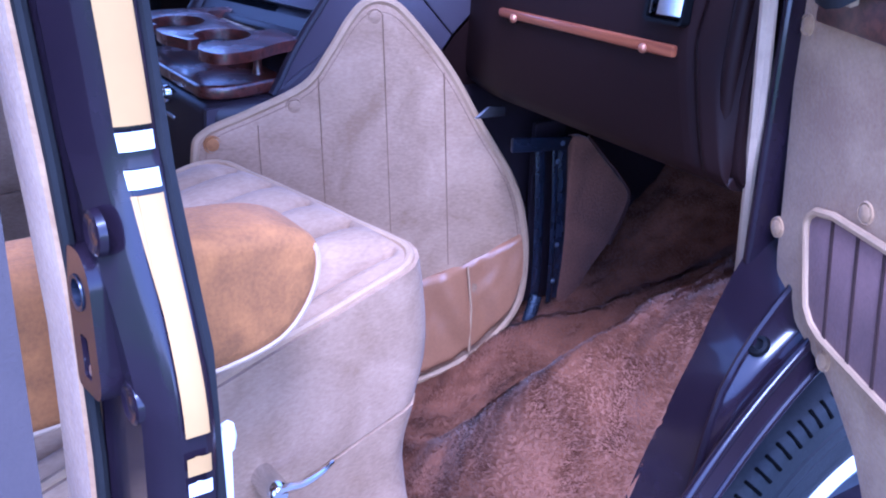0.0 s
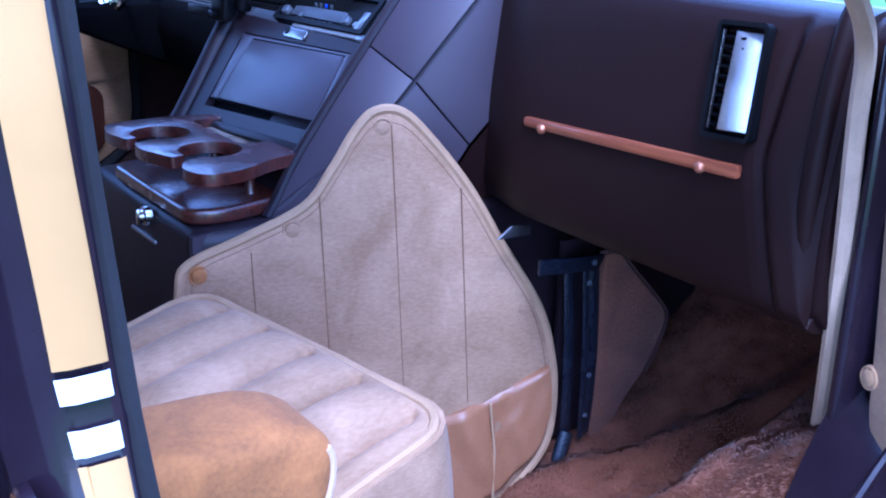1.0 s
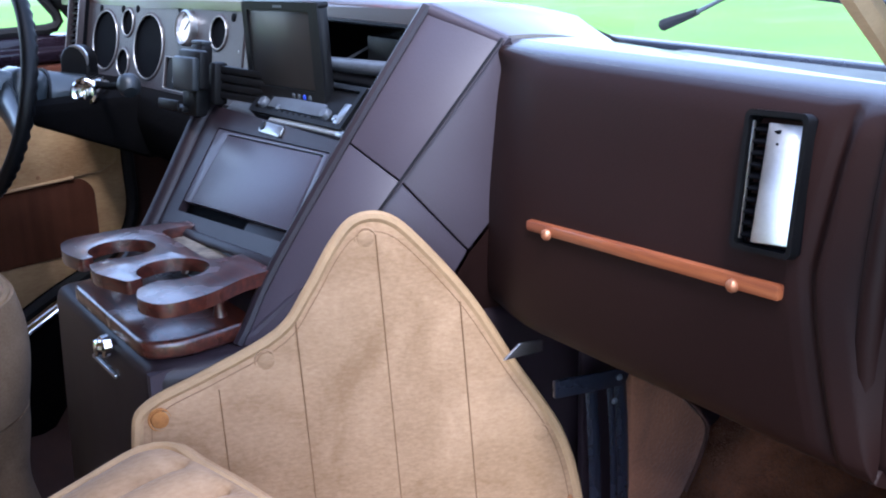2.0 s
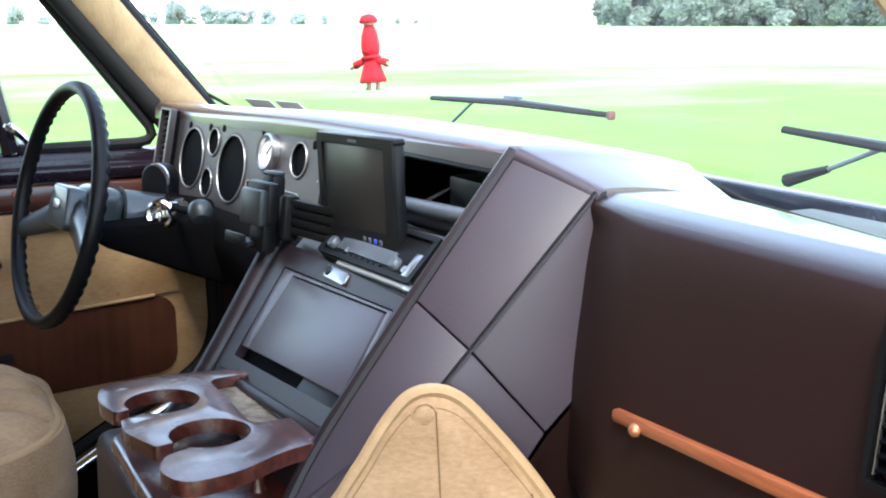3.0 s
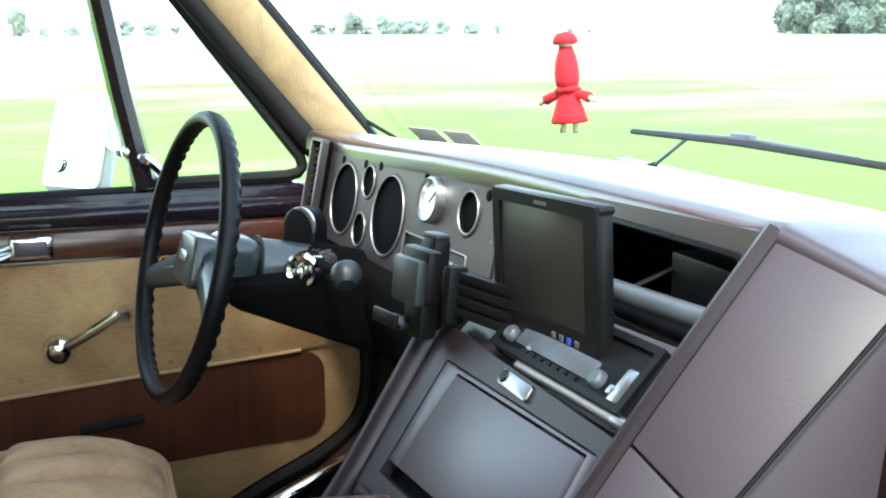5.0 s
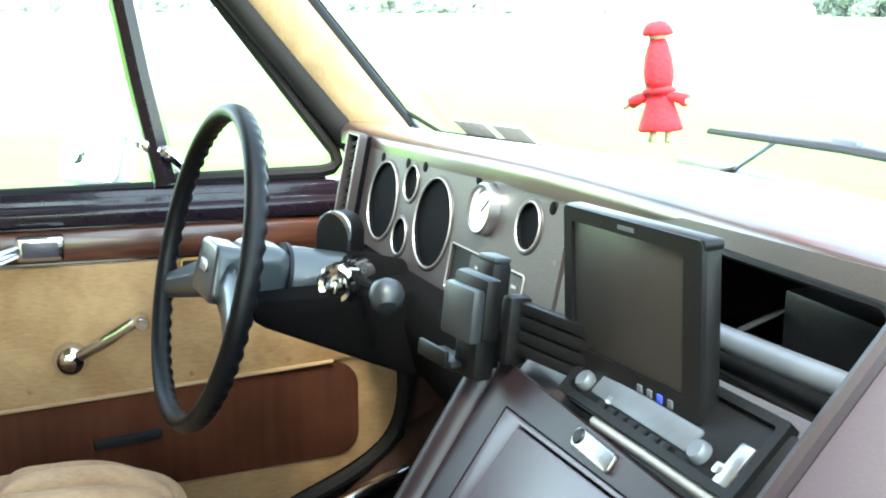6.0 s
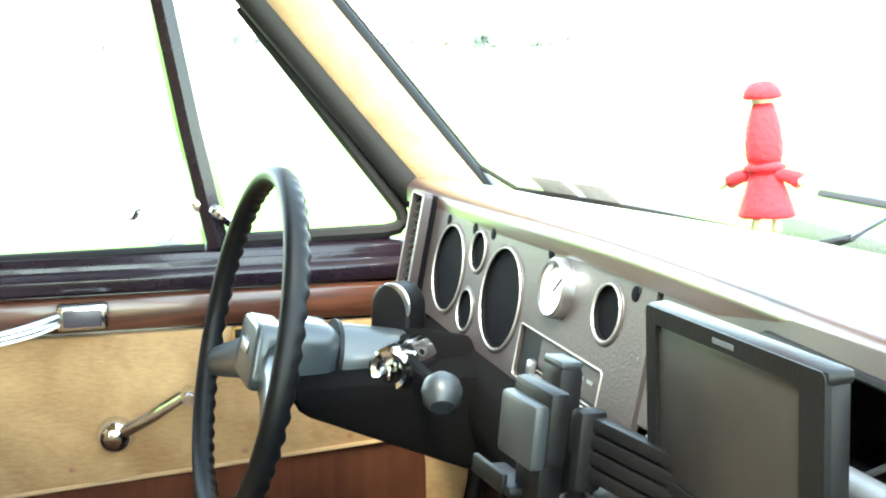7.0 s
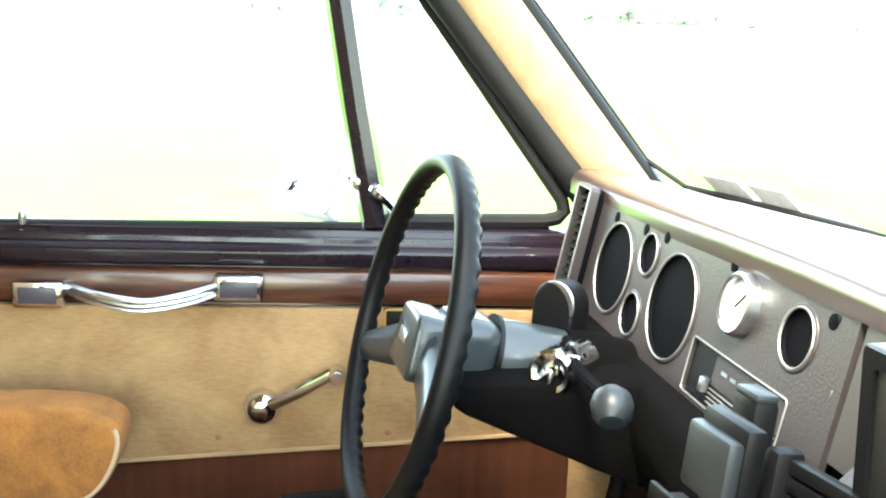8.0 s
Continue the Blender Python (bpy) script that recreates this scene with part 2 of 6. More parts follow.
def smooth_line(pts, n=8, closed=False):
    """A Catmull-Rom line through the points."""
    p = [Vector(q) for q in pts]
    out, k = [], len(p)
    for i in range(k if closed else k - 1):
        a, b, c, d = (p[(i + j) % k] if closed else p[min(max(i + j, 0), k - 1)] for j in (-1, 0, 1, 2))
        for s in range(n):
            t = s / n
            out.append(0.5 * (2 * b + (c - a) * t + (2 * a - 5 * b + 4 * c - d) * t * t + (3 * b - a - 3 * c + d) * t ** 3))
    if not closed:
        out.append(p[-1])
    return out


def tube(pts, r, seg=8, closed=False, flat=1.0, up=None, caps=True, taper=None):
    """A round or flattened rod along a line."""
    bm = bmesh.new()
    p = [Vector(q) for q in pts]
    k = len(p)
    rings, side = [], None
    for i in range(k):
        t = (p[(i + 1) % k] - p[i - 1]) if closed else (p[min(i + 1, k - 1)] - p[max(i - 1, 0)])
        t.normalize()
        if up is not None:
            side = t.cross(Vector(up)).normalized()
        elif side is None:
            side = t.orthogonal().normalized()
        else:
            side = (side - t * side.dot(t)).normalized()
        nrm = side.cross(t)
        rr = r * (taper(i / max(1, k - 1)) if taper else 1)
        rings.append([bm.verts.new(p[i] + rr * (math.cos(2 * math.pi * j / seg) * side + flat * math.sin(2 * math.pi * j / seg) * nrm)) for j in range(seg)])
    for i in range(k if closed else k - 1):
        a, b = rings[i], rings[(i + 1) % k]
        for j in range(seg):
            bm.faces.new((a[j], a[(j + 1) % seg], b[(j + 1) % seg], b[j]))
    if caps and not closed:
        bm.faces.new(rings[0])
        bm.faces.new(rings[-1])
    return bm


def lathe(profile, m, seg=24, squash=1.0):
    """Turns (radius, height) pairs about z and sets the result at the pose m."""
    bm = bmesh.new()
    rings = []
    for r, h in profile:
        if r < 1e-6:
            rings.append([bm.verts.new((0, 0, h))])
        else:
            rings.append([bm.verts.new((r * math.cos(2 * math.pi * j / seg), squash * r * math.sin(2 * math.pi * j / seg), h)) for j in range(seg)])
    for a, b in zip(rings, rings[1:]):
        for j in range(seg):
            q = [a[j % len(a)], a[(j + 1) % len(a)], b[(j + 1) % len(b)], b[j % len(b)]]
            q = list(dict.fromkeys(q))
            if len(q) > 2:
                bm.faces.new(q)
    bm.transform(m)
    return bm


def sheet(f, nu, nv, thick=0.0, way=None):
    """A curved sheet from f(u, v), u and v from 0 to 1; thick along way, or along the mean normal."""
    bm = bmesh.new()
    g = [[bm.verts.new(f(i / nu, j / nv)) for j in range(nv + 1)] for i in range(nu + 1)]
    top = [bm.faces.new((g[i][j], g[i + 1][j], g[i + 1][j + 1], g[i][j + 1])) for i in range(nu) for j in range(nv)]
    if thick:
        bm.normal_update()
        w = Vector(way) if way else None
        low = [[bm.verts.new(v.co - (w if w else v.normal) * thick) for v in row] for row in g]
        for i in range(nu):
            for j in range(nv):
                bm.faces.new((low[i][j], low[i][j + 1], low[i + 1][j + 1], low[i + 1][j]))
        ring = [(i, 0) for i in range(nu)] + [(nu, j) for j in range(nv)] + [(i, nv) for i in range(nu, 0, -1)] + [(0, j) for j in range(nv, 0, -1)]
        for a, b in zip(ring, ring[1:] + ring[:1]):
            bm.faces.new((g[a[0]][a[1]], g[b[0]][b[1]], low[b[0]][b[1]], low[a[0]][a[1]]))
    return bm


def cushion(size, e=0.28, n=14, puff=0.0):
    """A padded block about the origin: a box of rounded sides, fuller in the middle of its top."""
    bm = bmesh.new()
    bmesh.ops.create_cube(bm, size=2)
    bmesh.ops.subdivide_edges(bm, edges=bm.edges, cuts=n, use_grid_fill=True)
    for v in bm.verts:
        p = Vector(v.co)
        d = (abs(p.x) ** (2 / e) + abs(p.y) ** (2 / e) + abs(p.z) ** (2 / e)) ** (e / 2)
        q = p / d if d else p
        if q.z > 0:
            q.z *= 1 + puff * (1 - p.x * p.x) * (1 - p.y * p.y)
        v.co = Vector((q.x * size[0] / 2, q.y * size[1] / 2, q.z * size[2] / 2))
    return bm


def arc(cx, cy, r, a0, a1, n=8):
    return [(cx + r * math.cos(radians(a0 + (a1 - a0) * i / n)), cy + r * math.sin(radians(a0 + (a1 - a0) * i / n))) for i in range(n + 1)]


def rounded(x0, y0, x1, y1, r, n=5):
    """The outline of a rectangle with round corners."""
    return arc(x1 - r, y1 - r, r, 0, 90, n) + arc(x0 + r, y1 - r, r, 90, 180, n) + arc(x0 + r, y0 + r, r, 180, 270, n) + arc(x1 - r, y0 + r, r, 270, 360, n)


def round_poly(pts, n=4):
    """A closed outline from (x, y, radius) corners, each drawn round by its radius."""
    out, k = [], len(pts)
    for i in range(k):
        p, a, b = (Vector(pts[j % k][:2]) for j in (i, i - 1, i + 1))
        r = pts[i][2]
        if r <= 0:
            out.append((p.x, p.y))
            continue
        ua, ub = (a - p), (b - p)
        d = min(r, ua.length * 0.48, ub.length * 0.48)
        s, e = p + ua.normalized() * d, p + ub.normalized() * d
        for j in range(n + 1):
            t = j / n
            q = s * (1 - t) ** 2 + p * (2 * t * (1 - t)) + e * t ** 2
            out.append((q.x, q.y))
    return out


def join(*parts):
    """Several pieces of one part in one bmesh."""
    bm = bmesh.new()
    for b in parts:
        me = bpy.data.meshes.new("piece")
        b.to_mesh(me)
        b.free()
        bm.from_mesh(me)
        bpy.data.meshes.remove(me)
    return bm


def frame_of(o, x, y):
    """A pose at o with its axes along x and (nearly) y."""
    x = Vector(x).normalized()
    z = x.cross(Vector(y)).normalized()
    y = z.cross(x)
    m = Matrix((x, y, z)).transposed().to_4x4()
    m.translation = Vector(o)
    return m


def moved(bm, m):
    bm.transform(m)
    return bm


SCREEN_PANEL = mat("purple_grey_satin_panel", (0.060, 0.052, 0.068), 0.32, vary=0.12, scale=5, fine=200, bump=0.04)
BLUE_LAMP = mat("blue_key_lamp", (0.03, 0.06, 0.45), 0.4, vary=0.1)
STEEL_DARK = mat("dull_grey_metal", (0.10, 0.11, 0.13), 0.4, metal=0.4, vary=0.2, scale=20)
mat_tip = mat("red_brown_tip", (0.15, 0.055, 0.045), 0.6)
GAUGE = mat("black_gauge_face", (0.002, 0.002, 0.003), 0.7, vary=0.2, scale=20, bump=0.0, spec=0.05)
CREAM_CLOTH = mat("cream_cloth", (0.55, 0.45, 0.33), 0.85, vary=0.15, scale=60, bump=0.2)
LINING = mat("stained_tray_lining", (0.30, 0.24, 0.17), 0.6, vary=0.3, scale=26, fine=160, bump=0.3, dirt=(0.07, 0.05, 0.035), swirl=1.2)
STICKER = mat("grey_sticker_back", (0.42, 0.42, 0.40), 0.7, vary=0.15, scale=60)


def pile_material():
    m = mat("sheepskin_pile", (0.20, 0.095, 0.06), 0.95, sheen=0.08, bump=0, spec=0.03)
    n, l = m.node_tree.nodes, m.node_tree.links
    g, r = n.new("ShaderNodeNewGeometry"), n.new("ShaderNodeValToRGB")
    co, b = n.new("ShaderNodeTexCoord"), n.new("ShaderNodeTexNoise")
    b.inputs["Scale"].default_value, b.inputs["Detail"].default_value, b.inputs["Distortion"].default_value = 12, 3, 1.0
    l.new(co.outputs["Object"], b.inputs["Vector"])
    k = n.new("ShaderNodeMath")
    k.operation = "MULTIPLY_ADD"
    k.inputs[1].default_value = 0.13
    l.new(g.outputs["Random Per Island"], k.inputs[0])
    l.new(b.outputs["Fac"], k.inputs[2])
    r.color_ramp.elements[0].position, r.color_ramp.elements[1].position = 0.36, 0.80
    r.color_ramp.elements[0].color, r.color_ramp.elements[1].color = (0.065, 0.022, 0.010, 1), (0.30, 0.122, 0.060, 1)
    l.new(k.outputs[0], r.inputs[0])
    l.new(r.outputs[0], n["Principled BSDF"].inputs["Base Color"])
    # light passes through the thin hairs
    tr, mx = n.new("ShaderNodeBsdfTranslucent"), n.new("ShaderNodeMixShader")
    l.new(r.outputs[0], tr.inputs[0])
    mx.inputs[0].default_value = 0.2
    l.new(n["Principled BSDF"].outputs[0], mx.inputs[1])
    l.new(tr.outputs[0], mx.inputs[2])
    l.new(mx.outputs[0], n["Material Output"].inputs[0])
    return m


PILE = pile_material()


def slab(pts, thick, r=0.003, lift=0.0):
    """A flat panel through the points, thick behind its face; the first three points turn anticlockwise as seen from its front."""
    p = [Vector(q) for q in pts]
    n = (p[1] - p[0]).cross(p[2] - p[0]).normalized()
    bm = bmesh.new()
    a = [bm.verts.new(q + n * lift) for q in p]
    b = [bm.verts.new(q + n * (lift - thick)) for q in p]
    bm.faces.new(a)
    bm.faces.new(b[::-1])
    k = len(p)
    for i in range(k):
        bm.faces.new((a[i], b[i], b[(i + 1) % k], a[(i + 1) % k]))
    bmesh.ops.recalc_face_normals(bm, faces=bm.faces)
    if r:
        bevel(bm, r, 2, 20)
    return bm


def inset(pts, d):
    """Draws the corners of a flat outline together by d."""
    p = [Vector(q) for q in pts]
    k, out = len(p), []
    n = (p[1] - p[0]).cross(p[2] - p[0]).normalized()
    for i in range(k):
        e0, e1 = (p[i] - p[i - 1]).normalized(), (p[(i + 1) % k] - p[i]).normalized()
        i0, i1 = n.cross(e0), n.cross(e1)
        q = (i0 + i1)
        out.append(p[i] + q * (d / max(0.3, 1 + i0.dot(i1))))
    return out


def holed(outline, holes, z0, z1, m=None):
    """A plate in the local xy plane with openings that go through it."""
    bm = bmesh.new()
    loops = [outline] + list(holes)
    caps = []
    for z in (z0, z1):
        rings = [[bm.verts.new((p[0], p[1], z)) for p in lp] for lp in loops]
        edges = [bm.edges.new((r[i], r[(i + 1) % len(r)])) for r in rings for i in range(len(r))]
        bmesh.ops.triangle_fill(bm, use_beauty=True, use_dissolve=False, edges=edges)
        caps.append(rings)
    for a, b in zip(*caps):
        k = len(a)
        for i in range(k):
            bm.faces.new((a[i], a[(i + 1) % k], b[(i + 1) % k], b[i]))
    if m:
        bm.transform(m)
    return bm


def ring(cx, cy, r, n=28, sq=1.0):
    return [(cx + r * math.cos(2 * math.pi * i / n), cy + sq * r * math.sin(2 * math.pi * i / n)) for i in range(n)]


def button(o, n, r=0.011, material=None, parent=None):
    """A cloth-covered button on a surface that faces n."""
    n = Vector(n).normalized()
    m = frame_of(o, n.orthogonal(), n.cross(n.orthogonal()))
    if m.to_3x3() @ Vector((0, 0, 1)) @ n < 0:
        m = m @ pose(0, 0, 0, 180)
    return part("button", lathe([(0, 0.0042), (r * 0.55, 0.0038), (r * 0.82, 0.0026), (r * 0.9, 0.0008), (r * 0.94, 0.0006), (r * 1.06, 0.0024), (r * 1.16, 0.0018), (r * 1.22, -0.002)], m, 20), material, parent)


# ---- outside: ground, far trees ----
def field_material():
    m = bpy.data.materials.new("meadow_grass")
    m.use_nodes = True
    n, l = m.node_tree.nodes, m.node_tree.links
    b = n["Principled BSDF"]
    b.inputs["Roughness"].default_value = 0.9
    co = n.new("ShaderNodeTexCoord")
    big, small = n.new("ShaderNodeTexNoise"), n.new("ShaderNodeTexNoise")
    big.inputs["Scale"].default_value, small.inputs["Scale"].default_value = 0.16, 0.5
    big.inputs["Detail"].default_value, big.inputs["Roughness"].default_value = 5, 0.62
    small.inputs["Detail"].default_value = 9
    mp = n.new("ShaderNodeMapping")
    mp.inputs["Scale"].default_value = (1.0, 0.6, 1)
    mp.inputs["Rotation"].default_value = (0, 0, radians(62))
    l.new(co.outputs["Object"], mp.inputs[0])
    l.new(mp.outputs[0], big.inputs["Vector"])
    l.new(co.outputs["Object"], small.inputs["Vector"])
    # grass goes from green to pale with distance from the origin
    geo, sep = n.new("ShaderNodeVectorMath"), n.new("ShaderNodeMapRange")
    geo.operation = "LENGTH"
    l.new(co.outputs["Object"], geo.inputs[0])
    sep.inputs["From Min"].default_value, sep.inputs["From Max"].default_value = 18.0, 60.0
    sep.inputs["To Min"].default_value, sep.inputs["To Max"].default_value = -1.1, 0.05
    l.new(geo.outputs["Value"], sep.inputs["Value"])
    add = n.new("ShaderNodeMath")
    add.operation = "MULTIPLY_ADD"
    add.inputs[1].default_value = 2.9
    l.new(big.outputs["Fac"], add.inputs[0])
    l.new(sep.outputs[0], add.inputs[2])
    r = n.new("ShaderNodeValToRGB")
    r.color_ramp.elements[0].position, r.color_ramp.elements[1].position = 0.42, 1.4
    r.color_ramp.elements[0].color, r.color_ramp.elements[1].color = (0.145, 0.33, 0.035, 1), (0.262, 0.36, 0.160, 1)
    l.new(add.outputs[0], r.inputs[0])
    mix = n.new("ShaderNodeMixRGB")
    mix.blend_type = "MULTIPLY"
    mix.inputs[0].default_value = 0.42
    l.new(r.outputs[0], mix.inputs[1])
    l.new(small.outputs["Color"], mix.inputs[2])
    # unseen grey gravel round the van, added to keep bounced light from turning green
    near, gravel = n.new("ShaderNodeMapRange"), n.new("ShaderNodeMixRGB")
    near.inputs["From Min"].default_value, near.inputs["From Max"].default_value = 4.5, 7.5
    near.inputs["To Min"].default_value, near.inputs["To Max"].default_value = 1.0, 0.0
    l.new(geo.outputs["Value"], near.inputs["Value"])
    stone, sr = n.new("ShaderNodeTexNoise"), n.new("ShaderNodeValToRGB")
    stone.inputs["Scale"].default_value, stone.inputs["Detail"].default_value = 40, 5
    sr.color_ramp.elements[0].color, sr.color_ramp.elements[1].color = (0.07, 0.066, 0.058, 1), (0.20, 0.19, 0.17, 1)
    l.new(co.outputs["Object"], stone.inputs["Vector"])
    l.new(stone.outputs["Fac"], sr.inputs[0])
    l.new(near.outputs[0], gravel.inputs[0])
    l.new(mix.outputs[0], gravel.inputs[1])
    l.new(sr.outputs[0], gravel.inputs[2])
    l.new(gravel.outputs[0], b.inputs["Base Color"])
    return m


def ground():
    bm = bmesh.new()
    rings = [0.0, 6, 14, 30, 60, 120, 250, 500, 1000, 2500]
    prev, seg = [bm.verts.new((0, 0, 0))], 48
    for r in rings[1:]:
        cur = [bm.verts.new((r * math.cos(2 * math.pi * j / seg), r * math.sin(2 * math.pi * j / seg), 0)) for j in range(seg)]
        for j in range(seg):
            q = [prev[j % len(prev)], cur[j], cur[(j + 1) % seg], prev[(j + 1) % len(prev)]]
            bm.faces.new(list(dict.fromkeys(q)))
        prev = cur
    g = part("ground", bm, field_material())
    tagged(g, "added grey gravel patch in a green meadow that pales with distance", "ground", kind="structure")


ground()


# ---- the van's body ----
def ws(x, z):
    """Where the windscreen stands at a given side and height."""
    return 1.42 - 0.205 * (x / 0.93) ** 2 - (z - 1.40) * 0.82


floor = part("floor", box((0, -0.1, 0.575), (1.84, 3.5, 0.05), 0.005), PAINT)
tagged(floor, "painted steel floor pan of the van", "floor", kind="structure")
firewall = part("firewall", box((0, 1.62, 0.98), (1.8, 0.03, 0.78), 0.005), BLUE_BLACK)
tagged(firewall, "dark steel firewall under the dashboard", "firewall", kind="structure")
roof = part("ceiling", sheet(lambda u, v: Vector(((u - 0.5) * 1.8, -1.86 + v * 2.64, 1.97 - 0.06 * (2 * u - 1) ** 2 - 0.05 * max(0, v - 0.8) * 5 * (v - 0.8))), 12, 12, 0.03, (0, 0, -1)), VELOUR)
tagged(roof, "tan velour headliner under the steel roof", "ceiling", kind="structure")
skin = part("roof", sheet(lambda u, v: Vector(((u - 0.5) * 1.86, -1.88 + v * 2.66, 1.995 - 0.06 * (2 * u - 1) ** 2 - 0.05 * max(0, v - 0.8) * 5 * (v - 0.8))), 12, 12, 0.012, (0, 0, 1)), PAINT)
tagged(skin, "dark plum painted steel roof of the van", "roof", kind="structure")
for name, bm in (("wall_back", box((0, -1.86, 1.26), (1.84, 0.04, 1.4), 0.01)),
                 ("wall_left", box((-0.96, -0.86, 1.26), (0.05, 1.96, 1.4), 0.01)),
                 # unseen wall, drawn forward to keep side-door light off the driver's door
                 ("wall_right", box((0.96, -1.03, 1.26), (0.05, 1.62, 1.4), 0.01)),
                 ("wall_left_front", box((-0.955, 1.38, 0.955), (0.05, 0.47, 0.67), 0.01)),
                 ("wall_right_front", box((0.90, 1.45, 1.2), (0.05, 0.30, 0.36), 0.01)),
                 ("wall_left_low", prism([(0.12, 0.56), (0.12, 0.675), (0.93, 0.675), (1.02, 0.56)], "yz", -0.97, -0.92)),
                 ("cowl", sheet(lambda u, v: Vector(((u - 0.5) * 1.86, ws((u - 0.5) * 1.86, 1.40) - 0.01 + v * 0.30, 1.345 - 0.07 * v)), 16, 3, 0.02, (0, 0, 1)))):
    w = part(name, bm, {"cowl": PAINT, "wall_left_front": CARPET_BROWN}.get(name, VELOUR))
    tagged(w, "dark painted steel cowl below the windscreen" if name == "cowl" else "dark brown carpeted side of the driver's footwell" if name == "wall_left_front" else "tan velour covered side of the van's cabin", "van wall", kind="structure")


# painted outer skins of the closed sides
for name, c, size in (("wall_back", (0, -1.8835, 1.26), (1.86, 0.006, 1.42)), ("wall_left", (-0.9885, -0.86, 1.26), (0.006, 1.98, 1.42)), ("wall_right", (0.9885, -1.03, 1.26), (0.006, 1.64, 1.42))):
    part("outer_skin", box(c, size, 0.002), PAINT, bpy.data.objects[name], "dark plum painted steel")


def pane(pts_or_bm, facing, parent, label):
    """A sheet of glass whose face looks into the cabin."""
    bm = pts_or_bm
    if isinstance(bm, list):
        bm = bmesh.new()
        bm.faces.new([bm.verts.new(p) for p in pts_or_bm])
    bm.normal_update()
    bm.faces.ensure_lookup_table()
    if bm.faces[0].normal.dot(Vector(facing)) < 0:
        bmesh.ops.reverse_faces(bm, faces=bm.faces)
    for f in bm.faces:
        f.smooth = True
    g = part("pane", bm, GLASS, parent, label, tidy=False)
    g.visible_shadow = False
    return g


def dash_edge(x):
    """Height at which the dashboard's top meets the glass."""
    k = min(1, max(0, (x - 0.17) / 0.12))
    return 1.420 - 0.026 * k * k * (3 - 2 * k)


def windscreen():
    w = thing("windscreen", (0, 1.2, 1.4), "large curved windscreen in a black rubber gasket", "windscreen", kind="structure")
    pane(sheet(lambda u, v: Vector(((u - 0.5) * 1.76, ws((u - 0.5) * 1.76, 1.395 + 0.52 * v), 1.395 + 0.52 * v)), 20, 10), (0, -1, -0.8), w, "clear windscreen glass")
    line = []
    for i in range(21):
        x = (i / 20 - 0.5) * 1.78
        z = dash_edge(x)
        line.append((x, ws(x, z) - 0.003, z - 0.003))
    for i in range(1, 10):
        z = 1.395 + 0.52 * i / 10
        line.append((0.921 - 0.06 * (z - 1.40), 1.205 - (z - 1.40) * 0.82, z))
    for i in range(21):
        x = (0.5 - i / 20) * 1.78
        line.append((x, ws(x, 1.915), 1.915))
    for i in range(9, 0, -1):
        z = 1.395 + 0.52 * i / 10
        line.append((-0.921 + 0.06 * (z - 1.40), 1.205 - (z - 1.40) * 0.82, z))
    part("gasket", tube(line, 0.0035, 8, closed=True), RUBBER, w)
    return w


windscreen()

# windscreen pillars: a dark door-frame edge, tan trim, dark gasket
for s, nm in ((-1, "pillar_left"), (1, "pillar_right")):
    a = thing(nm, (s * 0.93, 1.1, 1.36), "sloping windscreen pillar with tan trim and dark edges", "pillar", kind="structure")
    def rail(off, z0, z1, inward):
        return [Vector((s * (0.93 - inward - 0.10 * max(0, z - 1.40) * 0.6), 1.215 - (z - 1.40) * 0.82 - off, z)) for z in np.linspace(z0, z1, 8)]
    part("trim", tube(rail(0.071, 1.37, 1.93, 0.012), 0.037, 14, flat=0.42, up=(s * 1, 0.35, 0.1)), TRIM, a, "pale tan pillar trim")
    part("door_frame", tube(rail(0.122, 1.365, 1.93, 0.0), 0.019, 10, taper=lambda t: 1.25 - 0.25 * min(1, t * 4)), RUBBER, a, "black rubber weatherstrip")
    part("outer_skin", tube(rail(0.07, 1.30, 1.93, -0.04), 0.036, 8, flat=0.5, up=(s * 1, 0.3, 0.1)), PAINT, a)
    part("trim_fold", tube(rail(0.070, 1.38, 1.92, 0.024), 0.0042, 8), TRIM, a)
    for off in (0.0655, 0.103):
        part("seam", tube(rail(off, 1.38, 1.92, 0.0245 if off < 0.1 else 0.013), 0.0011, 6), VINYL_TAN, a)
    part("edge", tube(rail(0.0265, 1.385, 1.93, 0.012), 0.0125, 10), BLACK, a, "black windscreen edge trim")
    part("gasket_strip", tube(rail(0.0125, 1.395, 1.93, 0.008), 0.0045, 8), STEEL_DARK, a, "grey rubber strip along the glass")


# ---- driver's door ----
def pull_handle(door):
    h = part("pull_handle", tube(smooth_line([(-0.884, 0.44, 1.272), (-0.866, 0.47, 1.268), (-0.856, 0.52, 1.262), (-0.856, 0.55, 1.262), (-0.866, 0.60, 1.272), (-0.884, 0.635, 1.281)], 5), 0.012, 10, flat=0.6), STEEL, door, "ribbed satin metal pull handle")
    for k in (-0.006, 0.0, 0.006):
        part("rib", tube(smooth_line([(-0.872, 0.45, 1.272 + k), (-0.852, 0.49, 1.266 + k), (-0.844, 0.535, 1.262 + k), (-0.852, 0.59, 1.27 + k), (-0.872, 0.625, 1.279 + k)], 4), 0.0028, 6), STEEL, h)
    for y, z in ((0.405, 1.268), (0.648, 1.279)):
        e = part("end_plate", box((-0.878, y, z), (0.024, 0.062, 0.034), 0.005), CHROME, door, "chrome handle end with a dark inset")
        part("inset", box((-0.865, y, z), (0.004, 0.046, 0.021), 0.0015), SCREEN_PANEL, e)


